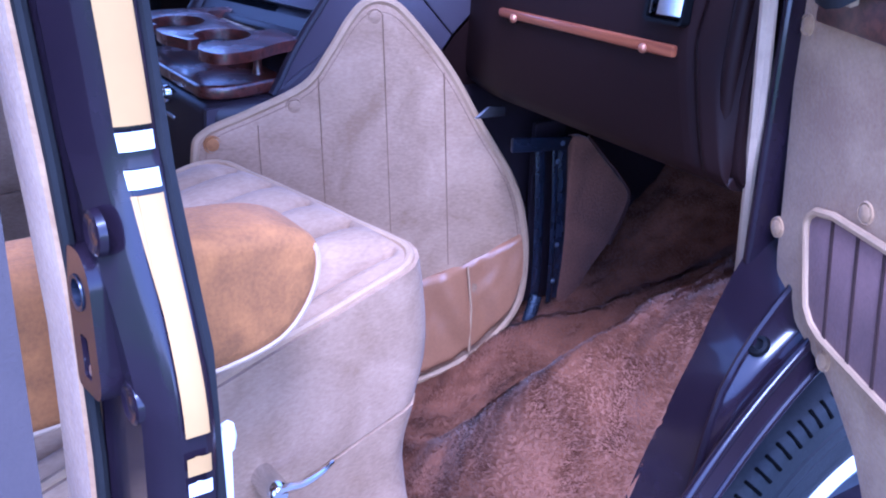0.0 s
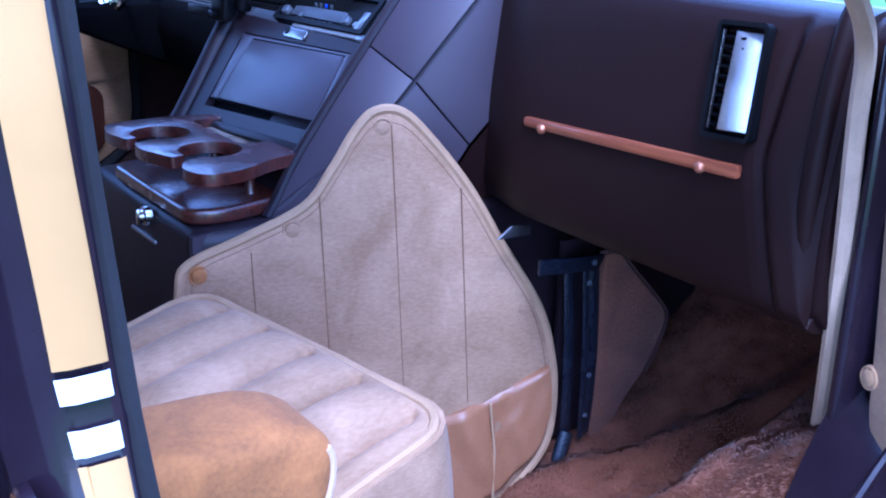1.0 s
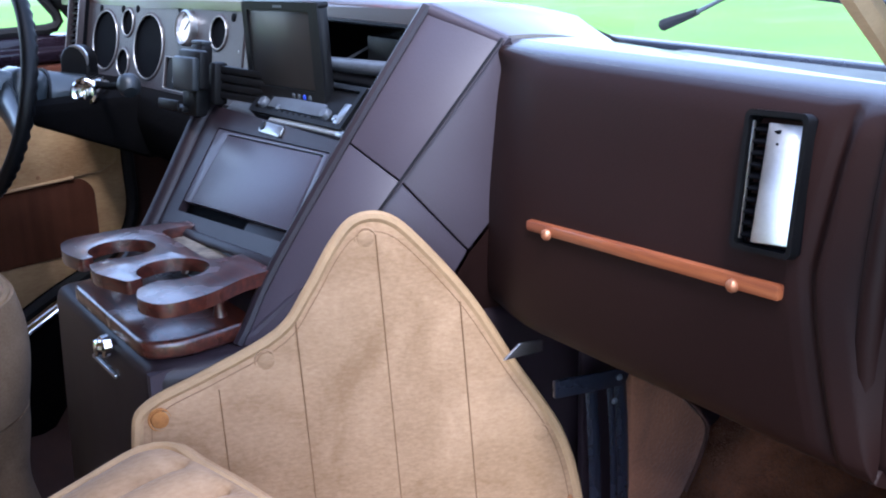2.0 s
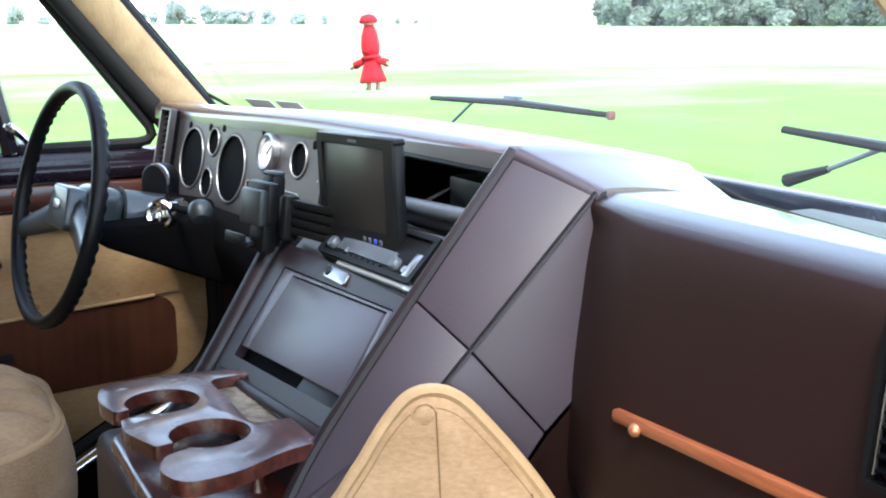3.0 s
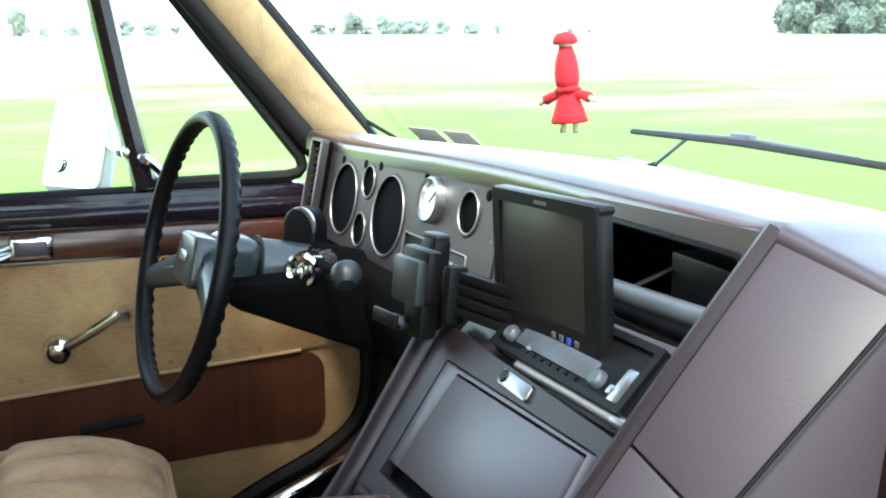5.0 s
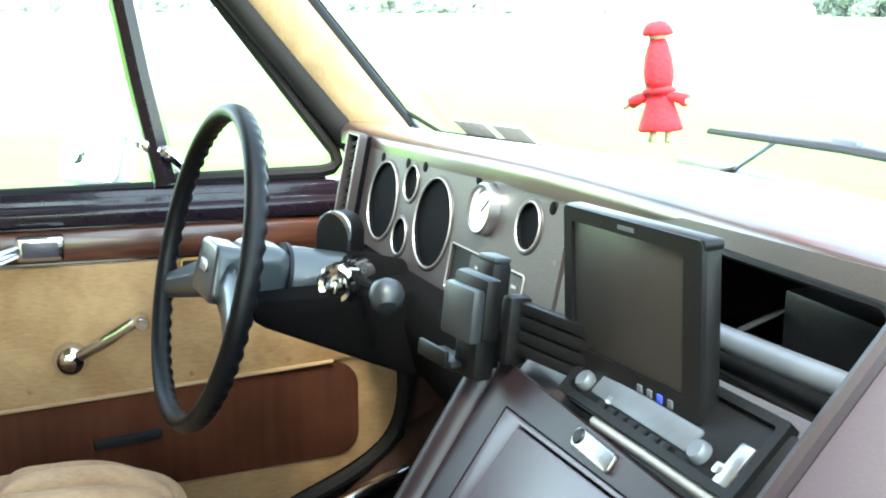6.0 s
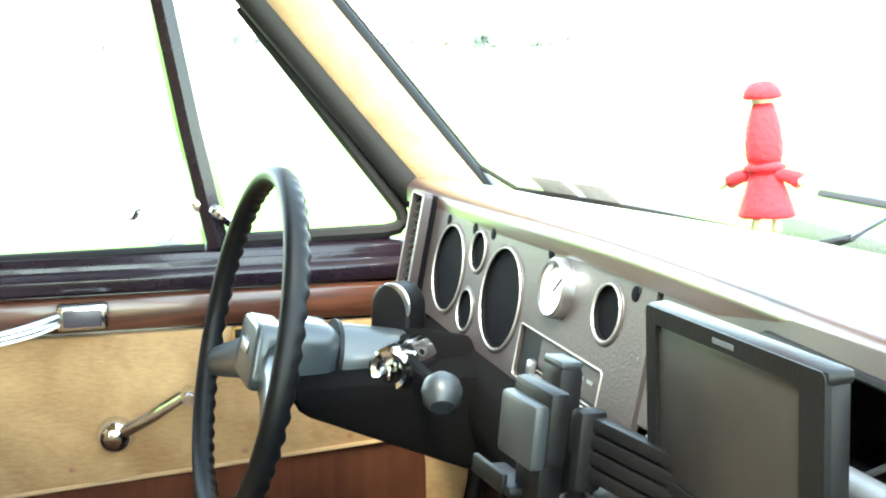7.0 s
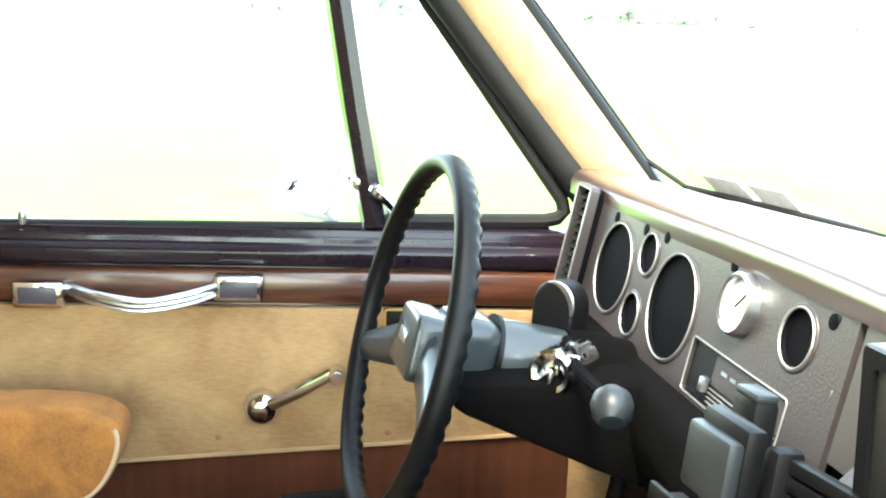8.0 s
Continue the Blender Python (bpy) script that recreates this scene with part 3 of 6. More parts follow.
def window_crank(door, o=(-0.892, 0.676, 1.118), tip=(-0.858, 0.772, 1.176)):
    c = part("window_crank", lathe([(0, 0.024), (0.012, 0.024), (0.02, 0.018), (0.024, 0.006), (0.025, 0), (0.025, -0.012)], frame_of(o, (0, 1, 0), (0, 0, 1)), 20), CHROME, door, "chrome window crank")
    o, tip = Vector(o) + Vector((0.016, 0, 0)), Vector(tip)
    part("arm", tube([o, o.lerp(tip, 0.5) + Vector((0.006, 0, 0)), o.lerp(tip, 0.95)], 0.0085, 8, flat=0.55, up=(1, 0, 0)), CHROME, c)
    part("knob", lathe([(0, 0.03), (0.008, 0.03), (0.011, 0.024), (0.009, 0.008), (0.011, 0), (0, 0)], frame_of(tip, (0, 1, 0), (0, 0, 1)), 14), CHROME, c)


def drivers_door():
    d = thing("door_1", (-0.93, 0.7, 0.8), "closed driver's door, tan panel with wood strip", "van door", kind="structure")
    # steel door with a wheel-arch cut at its lower front
    low = [(0.12, 0.66), (0.62, 0.66)] + [(1.52 + 0.615 * math.cos(radians(a)), 0.42 + 0.615 * math.sin(radians(a))) for a in range(156, 124, -6)] + [(1.16, 0.95), (1.16, 1.08), (1.15, 1.34), (0.12, 1.34)]
    part("shell", prism(low, "yz", -0.97, -0.905, 0.004), PAINT, d, "dark plum painted steel")
    # belt rail of dark metal, stepped
    part("belt_rail", prism([(-0.905, 1.30), (-0.895, 1.304), (-0.893, 1.322), (-0.905, 1.330), (-0.91, 1.348), (-0.94, 1.352), (-0.94, 1.30)], "xz", 0.12, 1.12, 0.003), PAINT, d, "glossy dark plum window rail")
    part("glass_seal", tube([(-0.918, 0.12, 1.345), (-0.918, 0.80, 1.352)], 0.006, 6), RUBBER, d)
    part("wood_strip", prism([(-0.905, 1.252), (-0.890, 1.256), (-0.886, 1.275), (-0.890, 1.296), (-0.905, 1.30)], "xz", 0.12, 1.085, 0.002), DOORWOOD, d, "dark wood strip")
    # velour skin whose front edge follows the curve of the opening
    curve = [(p.x, p.y) for p in smooth_line([(1.146, 1.25, 0), (1.144, 1.10, 0), (1.144, 1.01, 0), (1.122, 0.952, 0), (1.063, 0.908, 0), (0.965, 0.862, 0), (0.86, 0.80, 0), (0.80, 0.74, 0)], 5)]
    part("border", prism(curve + [(0.12, 0.74), (0.12, 1.25)], "yz", -0.905, -0.898, 0.002), VELOUR, d, "tan velour lining")
    def rail(y):
        return 1.0155 + 0.071 * (y - 0.12)
    part("upper_panel", prism([(0.12, rail(0.12)), (1.10, rail(1.10)), (1.132, 1.10), (1.138, 1.14), (1.138, 1.25), (0.12, 1.25)], "yz", -0.9, -0.891, 0.004), VELOUR, d, "tan velour panel")
    part("carpet_panel", prism([(0.12, 0.865), (0.82, 0.915)] + arc(1.045, 0.968, 0.039, -85, 0, 6) + arc(1.046, 1.04, 0.038, 0, 82, 6) + [(0.12, rail(0.12) - 0.003)], "yz", -0.9, -0.8945, 0.002), CARPET_RIB, d, "reddish-brown ribbed carpet panel")
    part("piping", tube(smooth_line([(-0.891, y, rail(y)) for y in (0.12, 0.4, 0.7, 0.95, 1.045)], 5), 0.0032, 6), PIPING, d)
    part("weatherstrip", tube(smooth_line([(-0.9, 1.157, 1.33), (-0.9, 1.158, 1.1), (-0.9, 1.157, 1.006), (-0.9, 1.135, 0.945), (-0.9, 1.075, 0.897), (-0.9, 0.975, 0.85), (-0.9, 0.87, 0.79)], 6), 0.012, 8), RUBBER, d)
    for y, z in ((0.62, 1.075), (0.84, 1.082), (0.98, 1.09), (0.5, 1.07)):
        part("dimple", lathe([(0, 0.0025), (0.006, 0.0018), (0.008, 0)], frame_of((-0.893, y, z), (0, 1, 0), (0, 0, 1)), 14), VINYL_TAN, d)
    part("screw_cap", lathe([(0, 0.003), (0.004, 0.002), (0.005, 0)], frame_of((-0.886, 0.815, 1.287), (0, 1, 0), (0, 0, 1)), 12), TEAK, d)
    pull_handle(d)
    window_crank(d)
    # inside latch lever in its dished plate
    lt = part("latch_plate", box((-0.889, 0.872, 1.235), (0.01, 0.085, 0.034), 0.003), BLACK, d, "black latch plate with chrome lever")
    part("lever", box((-0.88, 0.875, 1.236), (0.008, 0.045, 0.014), 0.003), CHROME, lt)
    part("rim", tube([(-0.883, *p) for p in rounded(0.831, 1.219, 0.913, 1.251, 0.004, 2)], 0.002, 6, closed=True), CREAM, lt)
    part("map_slot", box((-0.892, 0.747, 0.991), (0.008, 0.095, 0.016), 0.004, Matrix.Rotation(radians(6), 3, "X")), RUBBER, d, "dark pull strap")
    # windows
    win = part("vent_frame", tube([(-0.936, 0.757, 1.70), (-0.936, 0.79, 1.5), (-0.932, 0.818, 1.352)], 0.019, 8, flat=1.3, up=(1, 0, 0)), PAINT, d, "dark painted vent window post")
    pane([(-0.942, 0.832, 1.36), (-0.942, 1.072, 1.372), (-0.942, 0.85, 1.66), (-0.942, 0.78, 1.66)], (1, 0, 0), d, "vent window glass")
    part("vent_seal", tube([(-0.938, *p) for p in ((0.83, 1.356), (1.04, 1.360), (1.058, 1.364), (1.066, 1.374), (1.062, 1.39), (0.86, 1.66))], 0.010, 8), RUBBER, d)
    lk = part("vent_latch", tube(smooth_line([(-0.918, 0.812, 1.402), (-0.905, 0.82, 1.398), (-0.905, 0.835, 1.385), (-0.91, 0.85, 1.366)], 4), 0.008, 8, taper=lambda t: 1.1 - 0.4 * t), CHROME, win, "chrome vent latch")
    part("knob", lathe([(0, 0.012), (0.009, 0.009), (0.011, 0), (0.008, -0.008), (0, -0.01)], frame_of((-0.925, 0.795, 1.408), (0, 1, 0), (0, 0, 1)), 14), CHROME, lk)
    pane([(-0.947, 0.12, 1.34), (-0.947, 0.81, 1.352), (-0.947, 0.755, 1.90), (-0.947, 0.12, 1.90)], (1, 0, 0), d, "wound-up side glass")
    part("lock_knob", lathe([(0, 0.02), (0.005, 0.019), (0.006, 0.012), (0.004, 0), (0.008, -0.004), (0, -0.004)], pose(-0.915, 0.378, 1.345), 10), STEEL, d)


drivers_door()


# ---- passenger-side opening: pillar between the doors, sill, wheel housing ----
def b_pillar():
    b = thing("pillar_1", (0.95, 0.42, 0.6), "dark plum door pillar with cream and white stripes", "pillar", kind="structure")
    def px(z):
        k = min(1, max(0, (1.345 - z) / 0.17))
        return 0.98 + 0.057 * k * k * (3 - 2 * k) - 0.12 * max(0, z - 1.45)
    def lean(z, y):
        k = min(1, max(0, (1.345 - z) / 0.17))
        j = min(1, max(0, (z - 1.30) / 0.2))
        return y + (0.012 * k if y < 0.43 else 0.0) - 0.013 * j * j * (3 - 2 * j)
    def section(z0, z1, prof, n=10):
        def f(u, v):
            z = z0 + (z1 - z0) * v
            k = u * (len(prof) - 1)
            i = min(int(k), len(prof) - 2)
            a, c = Vector(prof[i]), Vector(prof[i + 1])
            q = a.lerp(c, k - i)
            return Vector((px(z) + q.x, lean(z, q.y), z))
        return f
    # profile: distances from the outer skin, or (far below zero) places of the flat inner post, which stays upright
    def jamb(u, v):
        z = 0.6 + 1.33 * v
        x = px(z)
        pts = [(x, 0.453), (x + 0.003, 0.450), (x + 0.004, 0.446), (x + 0.004, 0.432), (x + 0.003, 0.427), (x + 0.0005, 0.422), (x - 0.003, 0.418), (x - 0.008, 0.4145), (x - 0.022, 0.405), (0.955, 0.4055), (0.945, 0.4035), (0.93, 0.455), (x - 0.03, 0.456), (x, 0.453)]
        k = u * (len(pts) - 1)
        i = min(int(k), len(pts) - 2)
        q = Vector((*pts[i], z)).lerp(Vector((*pts[i + 1], z)), k - i)
        q.y = lean(z, q.y)
        return q
    def trim(u, v):
        z = 0.62 + 1.31 * v
        pts = [(0.943, 0.398), (0.939, 0.393), (0.889, 0.391), (0.883, 0.396), (0.883, 0.45), (0.943, 0.45), (0.943, 0.398)]
        k = u * 6
        i = min(int(k), 5)
        q = Vector((*pts[i], z)).lerp(Vector((*pts[i + 1], z)), k - i)
        q.y = lean(z, q.y)
        return q
    part("post", sheet(jamb, 39, 110), PAINT, b, angle=30)
    skin = [(0.007, 0.447), (0.0077, 0.445), (0.0077, 0.432), (0.0062, 0.4255)]
    for nm, z0, z1, m in (("cream_stripe", 1.348, 1.93, CREAM), ("white_stripe", 1.3335, 1.3445, WHITE), ("white_stripe", 1.3125, 1.3230, WHITE), ("cream_stripe", 1.178, 1.309, CREAM), ("cream_stripe", 1.152, 1.164, CREAM), ("white_stripe", 1.138, 1.147, WHITE), ("white_stripe", 1.095, 1.104, WHITE)):
        part(nm, sheet(section(z0, z1, skin), 6, max(6, int((z1 - z0) / 0.012))), m, b)
    part("edge_seal", tube([(px(z) - 0.002, lean(z, 0.455), z) for z in np.linspace(0.62, 1.92, 14)], 0.0045, 6), RUBBER, b)
    part("trim", sheet(trim, 6, 16), VELOUR, b, "tan velour pillar trim")
    part("seal", tube([(0.946, lean(z, 0.399), z) for z in np.linspace(0.62, 1.92, 14)], 0.0045, 8), RUBBER, b)
    # white rubber seal on the side that faces the cabin
    part("white_seal", tube([(px(z) - 0.010, 0.463, z) for z in np.linspace(0.75, 1.165, 8)], 0.0042, 8), WHITE, b, "white door seal")
    part("seal_cap", lathe([(0, 0.011), (0.004, 0.008), (0.0055, 0.0), (0.004, -0.009), (0, -0.011)], pose(px(1.16) - 0.010, 0.465, 1.160), 14), WHITE, b)
    # latch hardware of the side door
    turn = frame_of((0.968, lean(1.226, 0.4055) - 0.004, 1.226), (1, 0.02, 0.10), (-0.22, 0, 1))
    plate = [(-0.021, -0.046, 0.006), (0.016, -0.046, 0.006), (0.021, -0.036, 0.006), (0.021, 0.032, 0.008), (0.010, 0.047, 0.010), (-0.012, 0.047, 0.010), (-0.021, 0.036, 0.008)]
    k = part("striker_plate", moved(holed(round_poly(plate, 3), [ring(-0.002, 0.019, 0.0115, 20), rounded(-0.007, -0.036, 0.006, -0.008, 0.003)], -0.006, 0.008), turn), PAINT, b, "dark steel latch plate with holes")
    part("backing", moved(prism(round_poly(plate, 3), "xy", -0.008, -0.0055), turn), GAUGE, k)
    part("bushing", lathe([(0.0115, 0.0082), (0.0112, 0.0092), (0.0088, 0.0088), (0.0082, -0.004), (0, -0.004)], turn @ pose(-0.002, 0.019, 0), 20), BLUE_BLACK, k, "blue-black bushing")
    part("pawl", moved(box((0.0005, -0.031, 0.002), (0.008, 0.008, 0.010), 0.002), turn), STEEL, k, "worn bright pawl")
    for x, z in ((0.984, 1.288), (1.004, 1.186)):
        part("bolt", lathe([(0, 0.0012), (0.005, 0.0010), (0.0065, 0.0005), (0.0085, 0.0010), (0.0115, 0.0026), (0.0135, 0.0016), (0.0145, -0.003)], frame_of((x, lean(z, 0.4055) - 0.0005, z), (1, 0.02, 0), (0, 0, 1)), 20), PAINT, b, "bolt in a dished seat")


b_pillar()

ARCH = (1.52, 0.42)  # axle line of the front wheels


def arch_pt(r, a):
    return (ARCH[0] + r * math.cos(radians(a)), ARCH[1] + r * math.sin(radians(a)))


def wheel_housing():
    h = thing("wheel_housing", (0.9, 1.3, 0.6), "glossy dark plum wheel housing and door sill", "wheel housing", kind="structure")
    # flat sill beside the carpet, a raised seam, a hollow apron, and a rolled lip round the wheel well
    def inner(a):
        return float(np.interp(a, [105, 112, 121, 127, 134, 143, 160, 185], [0.80, 0.755, 0.708, 0.668, 0.637, 0.609, 0.60, 0.60]))
    def ridge(a):
        return float(np.interp(a, [105, 112, 120, 126, 130, 134, 138, 150, 185], [0.735, 0.725, 0.71, 0.695, 0.677, 0.649, 0.616, 0.585, 0.575]))
    def lip(a):
        return 0.684 if a > 121 else 0.684 + 0.0006 * (121 - a)
    def band(f0, f1, x0, x1, sag, a0=185, a1=106, n=60):
        def g(u, v):
            a = a0 + (a1 - a0) * v
            r = f0(a) + (f1(a) - f0(a)) * u - sag * math.sin(math.pi * u)
            return Vector((x0 + (x1 - x0) * u, *arch_pt(r, a)))
        return sheet(g, 8, n, 0.004)
    part("sill", band(inner, lambda a: ridge(a) - 0.004, 0.828, 0.893, 0.0), PAINT, h)
    part("seam", tube([(0.897, *arch_pt(ridge(a) - 0.001, a)) for a in range(184, 106, -3)], 0.0055, 8), PAINT, h, "rounded steel seam")
    part("apron", band(ridge, lip, 0.900, 0.938, 0.010, 185, 106), PAINT, h)
    part("arch_lip", tube([(0.942, *arch_pt(lip(a) - 0.001, a)) for a in range(184, 100, -2)], 0.0065, 10), PAINT, h, "rolled steel arch edge")
    part("arch_return", band(lambda a: lip(a) - 0.004, lambda a: 0.664, 0.946, 0.956, 0.0, 185, 100), PAINT, h)
    part("inner_edge", tube([(0.957, *arch_pt(0.663, a)) for a in range(184, 100, -2)], 0.004, 8), PAINT, h)
    part("inner_liner", sheet(lambda u, v: Vector((0.955 - 0.255 * u, *arch_pt(0.66 - 0.215 * u, 190 - 150 * v))), 6, 40), LINER, h, "dull black wheel-well liner")
    part("liner_back", prism([arch_pt(0.446, a) for a in range(190, 20, -8)] + [(2.0, 0.3), (1.0, 0.3)], "yz", 0.688, 0.698), LINER, h)
    # sill along the bottom of the opening
    part("rocker", box((0.93, 0.60, 0.565), (0.13, 0.55, 0.11), 0.02), PAINT, h)
    part("grommet", lathe([(0, 0.001), (0.005, 0.002), (0.007, 0.005), (0.011, 0.004), (0.013, 0)], frame_of((0.906, 1.122, 0.988), (1, 0.3, 0.25), (0, 0.7, 0.7)), 16), BLACK, h)
    # pillar foot and hinge post
    part("hinge_post", prism([(0.828, 1.17), (0.838, 1.17), (0.848, 1.21), (0.84, 1.30), (0.80, 1.30), (0.80, 1.25)], "xy", 0.97, 1.40, 0.008), PAINT, h)
    part("weatherstrip", tube(smooth_line([(0.893, 0.62, 1.81), (0.893, 0.78, 1.675), (0.886, 0.942, 1.535), (0.858, 1.07, 1.452), (0.832, 1.14, 1.40), (0.825, 1.155, 1.33), (0.815, 1.18, 1.18), (0.79, 1.222, 1.03), (0.783, 1.232, 0.992)], 6), 0.0085, 8, flat=1.1, up=(0, 1, 0)), PIPING_PALE, h, "cream rubber door seal")


wheel_housing()


def front_wheel():
    w = thing("van_wheel", (0.86, ARCH[0], 0.02), "weathered black tyre with white ring on steel wheel", "wheel")
    m = frame_of((0.776, ARCH[0], ARCH[1]), (0, 1, 0), (0, 0, 1))
    t = part("tyre", lathe([(0.26, -0.060), (0.33, -0.070), (0.396, -0.064), (0.410, -0.050), (0.416, -0.03), (0.417, 0.0), (0.416, 0.03), (0.413, 0.052), (0.405, 0.062), (0.392, 0.068), (0.385, 0.067), (0.372, 0.071), (0.33, 0.076), (0.315, 0.075), (0.30, 0.073), (0.26, 0.069)], m, 96), TYRE, w, "weathered grey-black tyre with notched shoulder")
    # thin black strips on the shoulder stand for the shade in its notches
    for i in range(120):
        slot = box((0.402, 0, 0.0615), (0.028, 0.0048, 0.006), 0.001, Matrix.Rotation(radians(36), 3, "Y"))
        part("shoulder_slot", moved(slot, m @ pose(0, 0, 0, rz=3 * i)), LINER, t)
    for r in (0.365, 0.345):
        part("sidewall_rib", lathe([(r + 0.003, 0.071), (r + 0.0015, 0.0755), (r - 0.0015, 0.0755), (r - 0.003, 0.072)], m, 72), TYRE, t)
    part("white_ring", lathe([(0.300, 0.070), (0.298, 0.077), (0.276, 0.079), (0.272, 0.070)], m, 64), WHITE, t, "white tyre ring")
    part("rim", lathe([(0.268, 0.066), (0.258, 0.070), (0.23, 0.04), (0.15, 0.025), (0.10, 0.045), (0.05, 0.05), (0, 0.05)], m, 40), STEEL_DARK, w, "dull grey steel rim")


front_wheel()


def passenger_door():
    d = thing("door_2", (0.86, 1.22, 0.9), "open passenger door with tan padded panel and pocket", "van door", kind="structure")
    # door shrunk 4% towards the camera's starting point to fit its view
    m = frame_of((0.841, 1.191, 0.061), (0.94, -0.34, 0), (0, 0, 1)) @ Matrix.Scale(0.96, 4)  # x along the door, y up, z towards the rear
    out = [(-0.003, 1.34), (0.0, 1.24), (0.018, 1.09)] + smooth_line([(0.022, 1.05, 0), (0.032, 1.02, 0), (0.068, 0.992, 0), (0.117, 0.970, 0), (0.152, 0.955, 0), (0.196, 0.92, 0), (0.232, 0.883, 0), (0.33, 0.74, 0)], 4)
    out = [(p[0], p[1]) for p in out] + [(0.36, 0.66), (0.95, 0.66), (0.95, 1.34)]
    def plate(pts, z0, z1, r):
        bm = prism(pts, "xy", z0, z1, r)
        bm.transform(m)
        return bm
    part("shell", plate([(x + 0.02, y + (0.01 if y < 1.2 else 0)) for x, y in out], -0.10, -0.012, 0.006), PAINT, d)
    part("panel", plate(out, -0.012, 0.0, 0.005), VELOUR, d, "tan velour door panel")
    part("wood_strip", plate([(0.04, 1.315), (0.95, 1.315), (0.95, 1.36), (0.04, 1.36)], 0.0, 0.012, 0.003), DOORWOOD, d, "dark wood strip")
    pocket = [(0.057, 1.105), (0.060, 1.117), (0.070, 1.125), (0.10, 1.131), (0.85, 1.135), (0.85, 0.93), (0.30, 0.965), (0.231, 0.976), (0.148, 0.986), (0.115, 0.991), (0.095, 0.999), (0.081, 1.013), (0.074, 1.033)]
    pocket = [(x + 0.024, y + (0.007 if y < 1.05 else 0)) for x, y in pocket]
    pc = part("pocket", plate(pocket, 0.0, 0.006, 0.002), VINYL_MAUVE, d, "mauve-brown pleated pocket")
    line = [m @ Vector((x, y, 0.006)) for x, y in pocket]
    part("piping", tube(line, 0.0048, 8, closed=True), PIPING, pc)
    for i in range(9):
        x = 0.124 + 0.044 * i
        for k in (-0.0016, 0.0016):
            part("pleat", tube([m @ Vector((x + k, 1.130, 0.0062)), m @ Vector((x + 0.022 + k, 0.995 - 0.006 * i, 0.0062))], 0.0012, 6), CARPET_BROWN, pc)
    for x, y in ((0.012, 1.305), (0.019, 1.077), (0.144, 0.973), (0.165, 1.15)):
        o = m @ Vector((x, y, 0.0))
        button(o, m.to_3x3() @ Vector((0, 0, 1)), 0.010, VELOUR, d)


passenger_door()


# ---- carpets ----
def step(a, b, x):
    t = min(1, max(0, (x - a) / (b - a)))
    return t * t * (3 - 2 * t)


def carpet_z(x, y):
    base = float(np.interp(y, [0.8, 0.95, 1.07, 1.23, 1.33, 1.45, 1.65], [0.64, 0.65, 0.68, 0.752, 0.785, 0.85, 1.0]))
    hump = float(np.interp(y, [0.95, 1.0, 1.034, 1.077, 1.118, 1.155, 1.2, 1.3, 1.6], [0.60, 0.71, 0.787, 0.876, 0.95, 1.005, 1.02, 1.03, 1.05]))
    crest = float(np.interp(y, [0.90, 0.95, 0.98, 1.01, 1.04, 1.08, 1.16, 1.30, 1.6], [0.60, 0.66, 0.73, 0.82, 0.87, 0.902, 0.945, 0.985, 1.03]))
    xc = float(np.interp(y, [0.95, 1.0, 1.05, 1.30], [0.635, 0.66, 0.69, 0.715]))
    t = min(1, max(0, (x - xc) / (0.825 - xc)))
    ridge = max(base, crest * (1 - t) + max(hump, 0.64) * t)
    k = step(xc - 0.085 - 0.15 * (1 - step(1.0, 1.13, y)), xc + 0.006, x)
    z = base * (1 - k) + ridge * k
    z += 0.02 * math.exp(-((x - 0.40 - 0.6 * (y - 1.2)) / 0.03) ** 2) * step(1.12, 1.22, y)
    n = noise.noise(Vector((x * 9, y * 9, 0))) * 0.010 + noise.noise(Vector((x * 20, y * 20, 7))) * 0.004 + noise.noise(Vector((x * 45, y * 45, 3))) * 0.0035
    return z + n


bm = sheet(lambda u, v: Vector((0.24 + 0.593 * u, 0.30 + 1.32 * v, carpet_z(0.24 + 0.593 * u, 0.30 + 1.32 * v))), 110, 200, 0.015, (0, 0, 1))
rug = part("carpet", bm, SHAG, label="", angle=80)
tagged(rug, "plush brown sheepskin carpet over the passenger footwell", "carpet")
bm = sheet(lambda u, v: Vector((-0.935 + 0.815 * u, 0.1 + 1.5 * v, 0.625 + 0.6 * max(0, 0.1 + 1.5 * v - 1.35) + max(0, (0.42 + math.sqrt(max(0, 0.4 - (0.1 + 1.5 * v - 1.52) ** 2)) - 0.62)) * step(0.3, 0.12, u))), 30, 60, 0.012, (0, 0, 1))
rug2 = part("carpet", bm, CARPET_BROWN)
tagged(rug2, "dark brown carpet in the driver's footwell", "carpet")
kick = part("kick_panel", prism([(p.x, p.y) for p in smooth_line([(1.308, 1.048, 0), (1.335, 1.044, 0), (1.366, 1.012, 0), (1.412, 0.965, 0), (1.437, 0.934, 0), (1.425, 0.895, 0), (1.40, 0.855, 0), (1.36, 0.81, 0), (1.33, 0.75, 0)], 4)] + [(1.30, 0.74)], "yz", 0.366, 0.384, 0.007), SHAG)
tagged(kick, "brown carpet lining beside the engine cover", "kick panel")
part("edge_binding", tube(smooth_line([(0.386, 1.335, 1.046), (0.386, 1.366, 1.014), (0.386, 1.412, 0.967), (0.386, 1.434, 0.934), (0.386, 1.423, 0.895), (0.386, 1.40, 0.857)], 5), 0.0030, 8), CARPET_BROWN, kick, "turned-over carpet edge")


